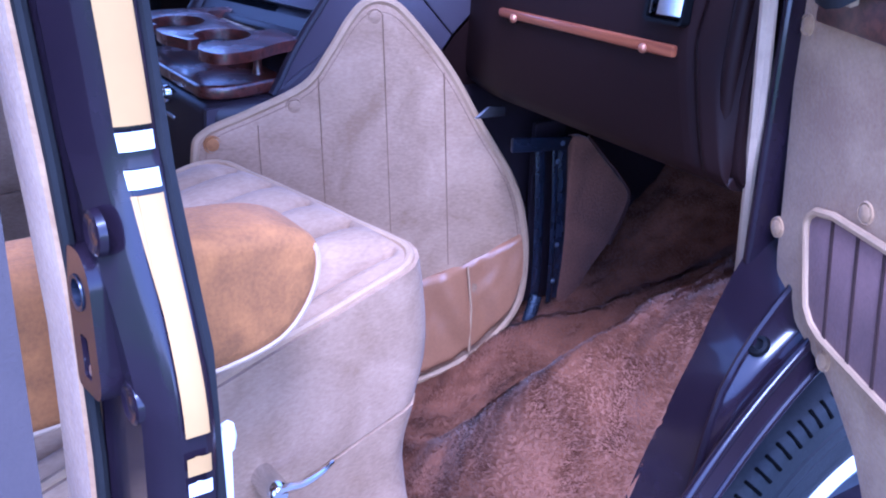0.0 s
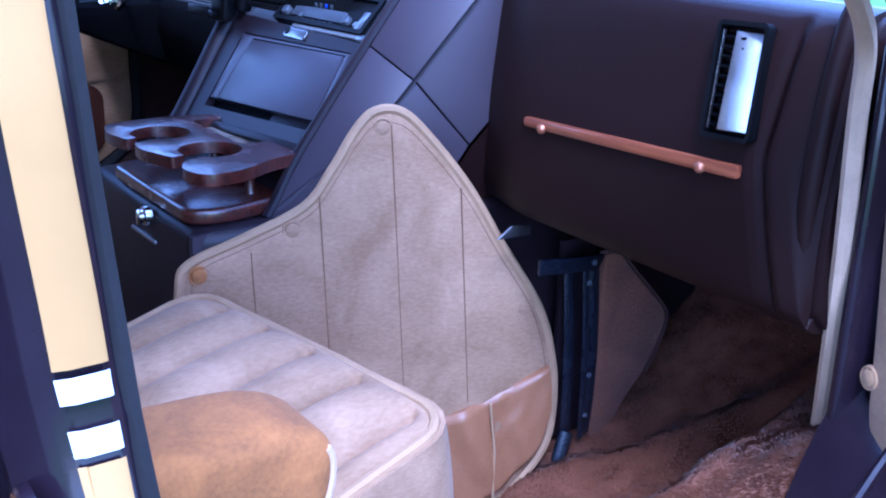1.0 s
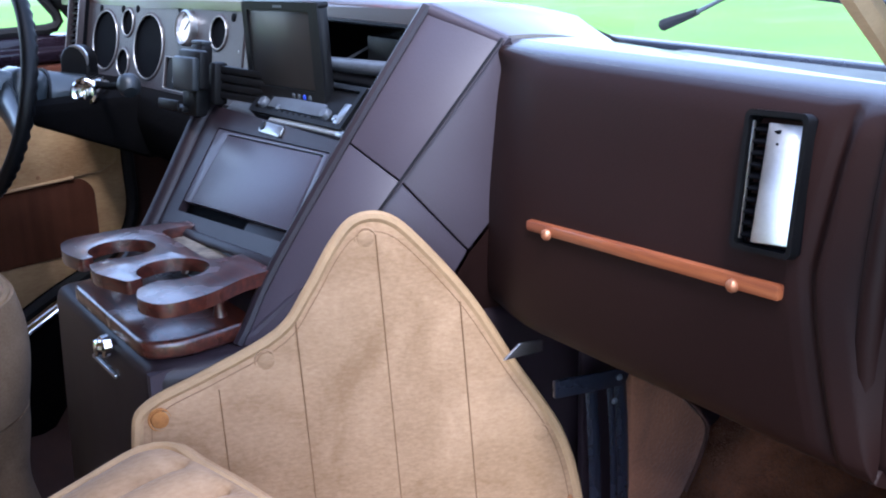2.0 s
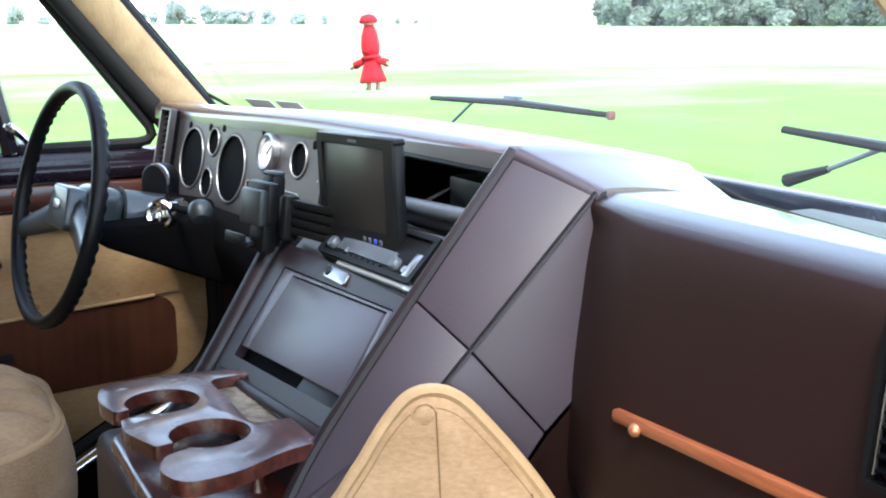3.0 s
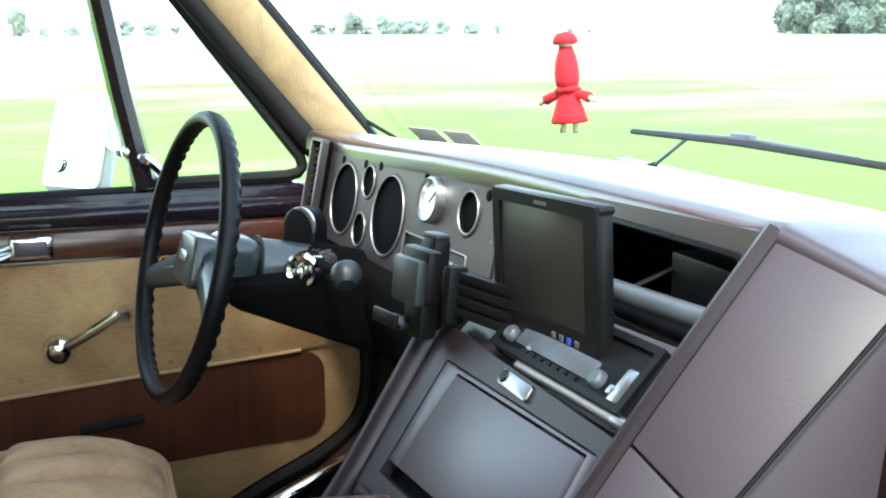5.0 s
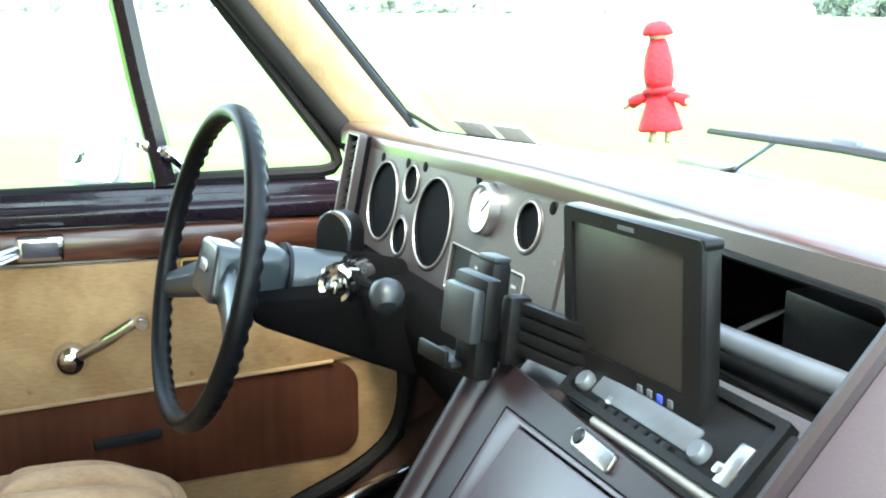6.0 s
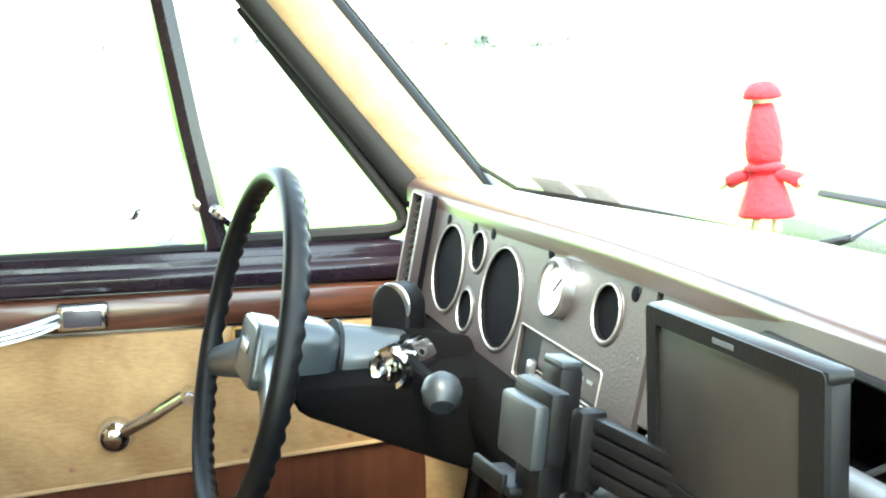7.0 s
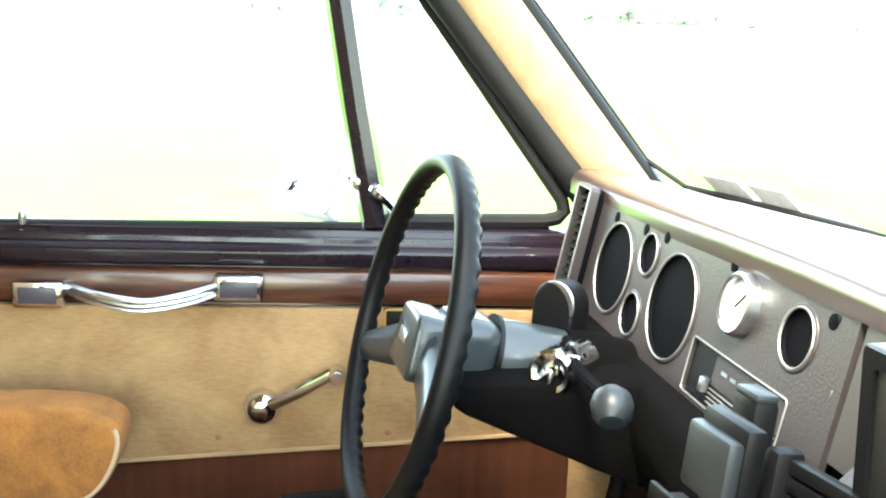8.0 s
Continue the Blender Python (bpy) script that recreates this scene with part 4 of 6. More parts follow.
# pile of the sheepskin: short soft tufts that lie in combed patches
def pile(parent, count):
    rng = np.random.default_rng(7)
    gx, gy = np.linspace(0.25, 0.84, 180), np.linspace(0.60, 1.62, 300)
    high = np.array([[carpet_z(a, b) for b in gy] for a in gx])
    comb = np.array([[7.0 * noise.noise(Vector((a * 7, b * 7, 5))) + 1.5 * noise.noise(Vector((a * 22, b * 22, 9))) for b in gy] for a in gx])
    sx, sy = np.gradient(high, gx, gy)
    def at(grid, x, y):
        u, v = (x - gx[0]) / (gx[1] - gx[0]), (y - gy[0]) / (gy[1] - gy[0])
        i, j = np.clip(u.astype(int), 0, len(gx) - 2), np.clip(v.astype(int), 0, len(gy) - 2)
        u, v = u - i, v - j
        return (grid[i, j] * (1 - u) + grid[i + 1, j] * u) * (1 - v) + (grid[i, j + 1] * (1 - u) + grid[i + 1, j + 1] * u) * v
    x, y = 0.26 + 0.570 * rng.random(count), 0.62 + 0.98 * rng.random(count)
    foot = np.stack([x, y, at(high, x, y)], 1)
    up = np.stack([-at(sx, x, y), -at(sy, x, y), np.ones(count)], 1)
    up /= np.linalg.norm(up, axis=1)[:, None]
    a = at(comb, x, y) + rng.normal(0, 0.9, count)
    lie = np.stack([np.cos(a), np.sin(a), np.zeros(count)], 1)
    lie -= up * np.sum(lie * up, 1)[:, None]
    lie /= np.linalg.norm(lie, axis=1)[:, None]
    side = np.cross(up, lie) * 0.0010
    ln = (0.0045 + 0.0025 * rng.random(count))[:, None]
    vs = np.zeros((count, 3, 3))
    vs[:, 0] = foot - up * 0.0015 + side
    vs[:, 1] = foot - up * 0.0015 - side
    vs[:, 2] = foot + lie * ln * 0.85 + up * ln * 0.5
    vs = vs.reshape(-1, 3)
    me = bpy.data.meshes.new("sheepskin")
    me.vertices.add(count * 3)
    me.vertices.foreach_set("co", (vs - np.array(AT[parent])).ravel())
    me.loops.add(count * 3)
    me.loops.foreach_set("vertex_index", np.arange(count * 3))
    me.polygons.add(count)
    me.polygons.foreach_set("loop_start", np.arange(count) * 3)
    me.polygons.foreach_set("use_smooth", np.ones(count, bool))
    me.update(calc_edges=True)
    # the pile catches the light as one soft surface
    soft = up + lie * 0.25
    soft /= np.linalg.norm(soft, axis=1)[:, None]
    me.normals_split_custom_set_from_vertices(np.repeat(soft, 3, 0).tolist())
    me.materials.append(PILE)
    ob = new("sheepskin", me)
    ob.parent = parent
    tagged(ob, "fluffy brown sheepskin pile", kind="stuff")


pile(rug, 300000)


# ---- engine cover with console ----
A0, B0, C0, D0 = (0.19, 1.166, 1.452), (0.194, 1.053, 1.316), (0.198, 0.955, 1.192), (0.222, 0.80, 1.112)
G0 = (0.212, 0.900, 1.118)
E0, S0 = (0.287, 1.199, 1.42), (0.269, 1.076, 1.279)


FACE = [(1.112, 1.23), (1.118, 1.18), (1.132, 1.158), (1.16, 1.15), (1.24, 1.149), (1.33, 1.161), (1.372, 1.168), (1.397, 1.176), (1.413, 1.19), (1.420, 1.215)]  # height, distance of the dashboard's padded face


def roll_back(x, z):
    """How far the padded face rolls forward beside the engine cover."""
    k = min(1, max(0, (x - 0.285) / 0.11))
    return (0.024 - 0.020 * step(1.385, 1.42, z)) * (1 - math.sin(k * math.pi / 2))


def engine_cover():
    e = thing("engine_cover", (0.1, 1.0, 0.62), "dark brown vinyl engine cover console between the seats", "console")
    # lower body: tapered box round the engine
    bm = bmesh.new()
    lo = [(-0.20, 0.80), (0.225, 0.80), (0.355, 1.23), (0.355, 1.60), (-0.25, 1.60)]
    hi = [(-0.13, 0.80), (0.218, 0.80), (0.29, 1.13), (0.31, 1.60), (-0.16, 1.60)]
    a = [bm.verts.new((*p, 0.61)) for p in lo]
    b = [bm.verts.new((*p, 1.119)) for p in hi]
    bm.faces.new(a)
    bm.faces.new(b)
    for i in range(5):
        bm.faces.new((a[i], a[(i + 1) % 5], b[(i + 1) % 5], b[i]))
    bmesh.ops.recalc_face_normals(bm, faces=bm.faces)
    bevel(bm, 0.018, 3)
    part("lower_body", bm, CONSOLE, e)
    # sloping upper body
    part("upper_body", prism([(0.83, 1.05), (0.83, 1.117), (0.90, 1.117), (0.955, 1.165), (1.045, 1.296), (1.12, 1.30), (1.60, 1.30), (1.60, 1.05)], "yz", -0.13, 0.19, 0.008), CONSOLE, e)
    # four stitched vinyl panels on the passenger side, with open joints
    f1 = (0.2636, 1.039, 1.237)
    f0 = (0.232, 0.895, 1.085)
    R1, J1, K1 = (0.302, 1.177, 1.234), (0.296, 1.142, 1.197), (0.292, 1.122, 1.168)
    sets = [(A0, B0, S0, E0), (B0, C0, G0, f0, f1, S0), (S0, f1, K1, J1), (S0, J1, R1, E0)]
    for i, q in enumerate(sets):
        bm = bmesh.new()
        q = inset(q, 0.0009)
        n = (Vector(q[1]) - Vector(q[0])).cross(Vector(q[2]) - Vector(q[0])).normalized()
        if n.x < 0:
            n = -n
        top = [bm.verts.new(p) for p in q]
        bot = [bm.verts.new(Vector(p) - n * (0.03 if i < 2 else 0.014)) for p in q]
        bm.faces.new(top)
        bm.faces.new(bot)
        for k in range(len(q)):
            bm.faces.new((top[k], top[(k + 1) % len(q)], bot[(k + 1) % len(q)], bot[k]))
        bmesh.ops.recalc_face_normals(bm, faces=bm.faces)
        bevel(bm, 0.0018, 2, 50)
        part("vinyl_panel", bm, PLUM, e, "plum-brown stitched vinyl panel")
    # dark return under the overhanging panels
    low = [Vector(f1), Vector(K1), Vector(J1), Vector(R1), Vector((0.318, 1.172, 1.215))]
    far = [Vector((0.225, 1.06, 1.10)), Vector((0.262, 1.128, 1.10)), Vector((0.272, 1.155, 1.10)), Vector((0.282, 1.20, 1.12)), Vector((0.31, 1.20, 1.12))]
    def under(u, v):
        k = u * 4
        i = min(int(k), 3)
        return low[i].lerp(low[i + 1], k - i).lerp(far[i].lerp(far[i + 1], k - i), v) + Vector((0, 0.002, -0.002))
    part("return", sheet(under, 24, 8, 0.006, (0, -1, 0)), DASH_PAD, e, "dark brown vinyl return", angle=60)
    # skin below the panels, down behind the quilted cover
    up = [Vector(D0), Vector(G0), Vector(f1)]
    dn = [Vector((0.222, 0.80, 0.93)), Vector((0.238, 0.90, 0.99)), Vector((0.272, 1.05, 1.08))]
    def skin(u, v):
        k, i = (u * 2, 0) if u < 0.5 else (u * 2 - 1, 1)
        p = up[i].lerp(up[i + 1], k).lerp(dn[i].lerp(dn[i + 1], k), v)
        return p + Vector((-0.001 - 0.006 * v, 0, 0))
    part("side_skin", sheet(skin, 16, 8, 0.01, (1, 0, 0)), PLUM, e, "plum-brown vinyl side", angle=60)
    # welt along the ridge, and the padded rail on the driver's side
    part("welt", tube(smooth_line([A0, B0, C0, (0.207, 0.915, 1.136), G0], 6), 0.0068, 8), CONSOLE, e)
    ridge = [Vector(E0), Vector(S0), Vector(f1), Vector((0.258, 1.0, 1.192))]
    part("seam", tube([p + Vector((0.001, -0.001, 0.0005)) for p in ridge], 0.0021, 8, flat=0.5, up=(0.35, -0.75, 0.6)), SEAM, e, "raised double-stitched seam")
    for k in (-0.0016, 0.0016):
        part("stitching", tube([p + Vector((k, -0.0012, 0.0022)) for p in ridge], 0.0006, 5), BLACK, e)
    part("rolled_edge", tube(smooth_line([Vector(A0) + Vector((0.002, 0.004, -0.0055)), Vector(A0).lerp(Vector(E0), 0.5) + Vector((0, 0.005, -0.005)), Vector(E0) + Vector((0, 0.006, -0.006))], 6), 0.0085, 12), PLUM, e, "rounded plum vinyl edge")
    part("side_rail", tube(smooth_line([(-0.158, 1.05, 1.325), (-0.155, 1.03, 1.30), (-0.14, 0.945, 1.172), (-0.13, 0.90, 1.12), (-0.12, 0.83, 1.05)], 6), 0.016, 10), CONSOLE, e, "padded dark vinyl rail")
    # lid with raised frame
    m = frame_of((0.03, 1.0, 1.254), (1, 0.02, 0), (0, 0.5635, 0.826))
    lid = [(-0.095, -0.0545, 0.003), (0.150, -0.037, 0.003), (0.1425, 0.053, 0.003), (-0.089, 0.0415, 0.003)]
    hole = [(-0.1205, -0.071, 0.003), (0.162, -0.0503, 0.003), (0.1565, 0.060, 0.003), (-0.1235, 0.048, 0.003)]
    lf = part("lid_frame", moved(holed(rounded(-0.165, -0.095, 0.1665, 0.075, 0.006), [round_poly(hole, 3)], -0.012, 0.0), m), CONSOLE, e, "dark satin lid surround")
    border = [(-0.119, -0.0565), (-0.0972, -0.055), (-0.0912, 0.0435), (0.1447, 0.0552), (0.1525, -0.037), (0.1605, -0.0365), (0.155, 0.0585), (-0.122, 0.0465)]
    part("lid_border", moved(prism(border, "xy", -0.012, -0.0006, 0.0006), m), SCREEN_PANEL, lf, "smooth purple-grey border")
    part("lid", moved(prism(round_poly(lid, 3), "xy", -0.012, 0.0006, 0.0014), m), SCREEN_PANEL, lf, "smooth purple-grey console lid")
    part("slot", moved(prism([(-0.121, -0.0725), (0.163, -0.0515), (0.157, 0.060), (-0.123, 0.047)], "xy", -0.0145, -0.0125), m), GAUGE, lf, "dark gap under the lid")
    part("lip", moved(box((0.015, -0.0865, 0.003), (0.30, 0.012, 0.008), 0.003, Matrix.Rotation(0.066, 3, "Z")), m), CONSOLE, lf)
    bd = part("badge", moved(prism(rounded(-0.016, 0.0585, 0.040, 0.0725, 0.004), "xy", 0.0, 0.0035, 0.001), m), STEEL, lf, "polished metal badge")
    part("emblem", moved(lathe([(0, 0.0055), (0.005, 0.005), (0.006, 0.0035)], m @ pose(-0.008, 0.0665, 0), 12), Matrix()), BLACK, bd)
    # lock and slot on the rear face
    lk = part("lock", lathe([(0, 0.014), (0.006, 0.014), (0.008, 0.010), (0.0125, 0.008), (0.0135, 0)], frame_of((0.088, 0.80, 1.104), (1, 0, 0), (0, 0, 1)), 18), CHROME, e, "chrome barrel lock")
    part("handle", box((0.088, 0.787, 1.104), (0.005, 0.008, 0.02), 0.002), CHROME, lk)
    part("slot_trim", box((0.070, 0.798, 1.074), (0.08, 0.004, 0.005), 0.0015), STEEL, e)


engine_cover()


def cup_tray():
    t = thing("cup_holder_tray", (0.09, 0.89, 1.12), "dark mahogany tray with two cup holders", "tray")
    base = [(-0.055, 0.802, 0.03), (0.20, 0.802, 0.03), (0.216, 0.84, 0.03), (0.208, 0.90, 0.04), (0.188, 0.975, 0.02), (-0.05, 0.975, 0.03)]
    part("base", prism(round_poly(base, 6), "xy", 1.120, 1.140, 0.006, 3), MAHOGANY, t)
    def cup(cx, cy, r, gap):
        return [(cx + r * math.cos(radians(a)), cy + r * math.sin(radians(a)), 0) for a in np.linspace(gap + 16, gap + 344, 26)]
    left, right = cup(0.018, 0.848, 0.038, -58), cup(0.130, 0.867, 0.039, -60)
    top = [(-0.064, 0.80, 0.025), (-0.01, 0.787, 0.02), (0.033, 0.797, 0.007)] + left[::-1] + [(0.055, 0.798, 0.007), (0.09, 0.793, 0.015), (0.144, 0.812, 0.007)] + right[::-1] + [(0.170, 0.814, 0.007), (0.20, 0.800, 0.018), (0.240, 0.812, 0.022), (0.236, 0.865, 0.03), (0.206, 0.915, 0.03), (0.196, 0.985, 0.012), (0.03, 0.988, 0.02), (-0.05, 0.965, 0.03), (-0.068, 0.88, 0.03)]
    bm = holed(round_poly(top, 5), [rounded(-0.030, 0.910, 0.126, 0.962, 0.014)], 1.175, 1.190)
    bmesh.ops.recalc_face_normals(bm, faces=bm.faces)
    bevel(bm, 0.0068, 4, 60)
    part("top", bm, MAHOGANY, t, angle=50)
    part("recess", prism(rounded(-0.028, 0.912, 0.124, 0.960, 0.013), "xy", 1.170, 1.178, 0.001), LINING, t, "stained grey-tan tray lining")
    part("rail", box((0.05, 0.966, 1.190), (0.15, 0.006, 0.006), 0.002), MAHOGANY, t)
    for x, y in ((0.17, 0.90), (0.0, 0.93), (0.15, 0.965)):
        part("post", lathe([(0.008, 1.140), (0.006, 1.15), (0.006, 1.165), (0.009, 1.172)], pose(x, y, 0), 12), MAHOGANY, t)


cup_tray()


# ---- quilted cover on the side of the engine cover ----
PN = Vector((0.953, -0.288, 0.10)).normalized()


def flap_pt(y, z, off=0.0):
    p = Vector((0.268, 1.026, 1.234))
    x = p.x - ((y - p.y) * PN.y + (z - p.z) * PN.z) / PN.x
    return Vector((x, y, z)) + PN * off


def side_cover():
    c = thing("quilted_cover", (0.3, 1.05, 0.64), "tan velour quilted cover with piped edge and buttons", "upholstery cover")
    edge = [(0.783, 1.05), (0.797, 1.08), (0.855, 1.104), (0.93, 1.138), (0.965, 1.18), (0.995, 1.225), (1.02, 1.248), (1.052, 1.245), (1.085, 1.211), (1.13, 1.148), (1.172, 1.069), (1.218, 0.985), (1.236, 0.91), (1.236, 0.84), (1.222, 0.785), (1.178, 0.735), (1.125, 0.704), (1.06, 0.684), (0.95, 0.67), (0.79, 0.66), (0.775, 0.80), (0.778, 0.95)]
    line = smooth_line([flap_pt(y, z, 0.0) for y, z in edge], 5, closed=True)
    # pillow-like face: rows of the outline drawn up towards its middle
    def body():
        bm = bmesh.new()
        pts = [p for p in line]
        mid = sum(pts, Vector()) / len(pts)
        rings = []
        for k, (s, h) in enumerate(((1.0, -0.006), (1.0, 0.004), (0.985, 0.009), (0.93, 0.0125), (0.8, 0.014), (0.55, 0.015), (0.25, 0.0155))):
            rings.append([bm.verts.new(mid + (p - mid) * s + PN * h) for p in pts])
        n = len(pts)
        for a, b in zip(rings, rings[1:]):
            for i in range(n):
                bm.faces.new((a[i], a[(i + 1) % n], b[(i + 1) % n], b[i]))
        bm.faces.new(rings[-1])
        bm.faces.new(rings[0])
        return bm
    part("padding", body(), VELOUR_SEAT, c)
    part("piping", tube([p + PN * 0.006 for p in line], 0.0065, 8, closed=True), PIPING, c, "tan piping")
    mid = sum(line, Vector()) / len(line)
    part("stitching", tube([mid + (p - mid) * 0.945 + PN * 0.0118 for p in line], 0.0005, 6, closed=True), STITCH, c, "row of stitches inside the edge")
    # brown vinyl kick strip along the foot
    up_y, up_z = [0.80, 1.05, 1.14, 1.228], [0.80, 0.842, 0.868, 0.905]
    lo_y, lo_z = [0.80, 1.05, 1.12, 1.172, 1.213, 1.228], [0.672, 0.694, 0.715, 0.745, 0.79, 0.84]
    def strip(u, v):
        y = 0.80 + 0.428 * u
        a, c = float(np.interp(y, up_y, up_z)), float(np.interp(y, lo_y, lo_z))
        z = c + (a - c) * v
        w = noise.noise(Vector((y * 26 + z * 9, z * 10, 4))) * 0.010 + noise.noise(Vector((y * 60 - z * 30, z * 22, 8))) * 0.002
        return flap_pt(y, z, 0.0215 + w - 0.008 * (max(0, abs(v - 0.5) - 0.42) / 0.08) ** 2)
    bm = sheet(strip, 70, 34, 0.010, PN)
    k = part("kick_strip", bm, VINYL_TAN, c, "wrinkled tan-brown vinyl strip")
    for y, z0, z1 in ((1.145, 0.865, 0.73), (1.04, 0.835, 0.70)):
        part("seam", tube([flap_pt(y, z0, 0.0225), flap_pt(y + 0.004, (z0 + z1) / 2, 0.0235), flap_pt(y, z1, 0.0225)], 0.0018, 6), PIPING, k)
    # vertical quilting seams
    for y, z0, z1 in ((0.865, 1.09, 0.83), (0.947, 1.15, 0.83), (1.036, 1.232, 0.845), (1.118, 1.15, 0.868)):
        part("seam", tube([flap_pt(y, z1 + (z0 - z1) * i / 8, 0.0153) for i in range(9)], 0.0008, 6), STITCH, c)
    for y, z in ((1.026, 1.228), (0.914, 1.112), (0.806, 1.066), (1.196, 0.985), (1.221, 0.868)):
        button(flap_pt(y, z, 0.0105), PN, 0.0105, VELOUR_GOLD if y < 0.85 else VELOUR_SEAT, c)


side_cover()


# ---- metal bracket beside the cover ----
def bracket():
    b = thing("door_bracket", (0.37, 1.27, 0.78), "blue-black steel bracket with strap and rivets", "bracket")
    part("plate", box((0.356, 1.282, 0.925), (0.010, 0.06, 0.29), 0.004), CONSOLE, b, "dark backing plate")
    for y, w, dx in ((1.254, 0.018, 0.006), (1.276, 0.011, 0.014), (1.298, 0.018, 0.006)):
        line = [(0.372 + dx, y + 0.006, 0.785), (0.374 + dx, y + 0.004, 0.86), (0.374 + dx, y, 0.96), (0.370 + dx, y - 0.004, 1.05)]
        part("flange", tube(smooth_line(line, 5), w * 0.5, 8, flat=0.45, up=(1, 0, 0)), BLUE_BLACK, b)
    part("strap", slab([(0.400, 1.180, 1.047), (0.396, 1.285, 1.034), (0.396, 1.296, 1.054), (0.400, 1.180, 1.068)], 0.006, 0.002), BLUE_BLACK, b, "flat steel strap")
    part("foot", tube(smooth_line([(0.384, 1.258, 0.80), (0.386, 1.250, 0.78), (0.388, 1.242, 0.76)], 4), 0.010, 8, flat=0.5), BLUE_BLACK, b)
    for y, z in ((1.268, 1.02), (1.280, 0.885), (1.278, 0.825), (1.275, 1.047)):
        part("rivet", lathe([(0, 0.003), (0.0025, 0.0025), (0.004, 0)], frame_of((0.397, y, z), (0, 1, 0), (0, 0, 1)), 10), STEEL_DARK, b)
    part("clip", slab([(0.378, 1.128, 1.098), (0.378, 1.180, 1.096), (0.378, 1.180, 1.108), (0.378, 1.150, 1.112)], 0.004, 0.001), STEEL, b, "bright metal clip")


bracket()


# ---- seats ----
def seat_top(x0, x1, y0, y1, z, slope, puff, spin, R, name, label):
    s = thing(name, ((x0 + x1) / 2, (y0 + y1) / 2, 0.62), label, "seat", group="front captain seats")
    w, l = x1 - x0, y1 - y0
    turn = Matrix.Translation((x1, y1, 0)) @ Matrix.Rotation(radians(spin), 4, "Z") @ Matrix.Translation((-x1, -y1, 0))
    def put(bm):
        return moved(bm, turn)
    def zb(y):
        return z + slope * (y - y1)
    def top(u, v):
        y = y0 + l * v
        ey = (1 - v) * l
        dx = R - math.sqrt(max(0, R ** 2 - max(0, R - ey) ** 2))
        x = x0 + 0.004 + dx + (w - 0.006 - 2 * dx) * u
        ex = min(u, 1 - u) * (w - 2 * dx)
        swell = (1 - math.exp(-ex / 0.035)) * (1 - math.exp(-ey / 0.025)) * puff
        swell += 0.5 * puff * math.sin(math.pi * u) * math.sin(math.pi * min(1, 0.12 + 0.9 * ey / l))
        inside = step(0.012, 0.03, ex) * step(0.006, 0.02, ey)
        quilt = 0.0
        for gx in range(5):
            quilt = max(quilt, math.exp(-abs(x - x0 - 0.073 - 0.0778 * gx) / 0.0105))
        quilt = max(quilt, math.exp(-abs(y - y1 + 0.193) / 0.0105), math.exp(-abs(y - y1 + 0.386) / 0.0105))
        rumple = 0.0022 * noise.noise(Vector((x * 16, y * 12, 3)))
        return Vector((x, y, zb(y) + swell - 0.024 * quilt * inside + rumple * inside))
    cu = part("cushion", put(sheet(top, 130, 150, 0.06, (0, 0, 1))), VELOUR_SEAT, s, "tan velour quilted cushion", angle=75)
    def seam(line):
        part("seam", put(tube([p + Vector((0, 0, 0.0022)) for p in line], 0.0013, 5)), STITCH, cu)
    for gx in range(5):
        u = (0.073 + 0.0778 * gx - 0.004) / (w - 0.006)
        if 0.03 < u < 0.9:
            seam([top(u, v) for v in np.linspace(0.35, 1 - max(0.06, R * 0.9 / l), 60)])
    for back in (0.193, 0.386):
        seam([top(u, 1 - back / l) for u in np.linspace(0.08, 0.92, 50)])
    def skirt(d0, d1, bulge, wave):
        pts = [(x0 + 0.004, y0)] + arc(x0 + R + 0.004, y1 - R, R, 180, 90, 8) + arc(x1 - R - 0.002, y1 - R, R, 90, 0, 8) + [(x1 - 0.002, y0)]
        pts = [Vector((*p, 0)) for p in pts]
        far = [0.0]
        for p, q in zip(pts, pts[1:]):
            far.append(far[-1] + (q - p).length)
        mid = Vector(((x0 + x1) / 2, y0, 0))
        def f(u, v):
            p = Vector([float(np.interp(u * far[-1], far, [q[j] for q in pts])) for j in range(3)])
            d = (p - mid).normalized()
            n = noise.noise(Vector((p.x * 14, p.y * 14, v * 2))) * wave
            return Vector((p.x, p.y, zb(p.y) + d0 + (d1 - d0) * v)) + d * (bulge * math.sin(math.pi * v) + n)
        return f
    band = skirt(-0.165, 0.0, 0.011, 0.003)
    part("piping", put(tube([band(i / 110, 1.0) + Vector((0, 0, 0.001)) for i in range(111)], 0.0055, 8)), PIPING, cu)
    part("side_band", put(sheet(band, 110, 12, 0.01)), VELOUR_SEAT, s, "tan velour side band", angle=70)
    part("band_piping", put(tube([band(i / 110, 0.0) for i in range(111)], 0.0048, 8)), PIPING, s)
    part("skirt", put(sheet(skirt(-0.36, -0.168, -0.012, 0.008), 110, 12, 0.01)), VELOUR_SEAT, s, "loose tan velour skirt", angle=70)
    part("pedestal", put(box(((x0 + x1) / 2, (y0 + y1) / 2 - 0.05, 0.675), (w - 0.12, l - 0.16, 0.11), 0.02)), BLACK, s)
    back = cushion((w + 0.03, 0.13, 0.62), 0.22, 10, 0)
    part("backrest", put(moved(back, pose((x0 + x1) / 2, y0 - 0.03, z + 0.27, 10))), VELOUR_SEAT, s, "tan velour backrest")
    return s


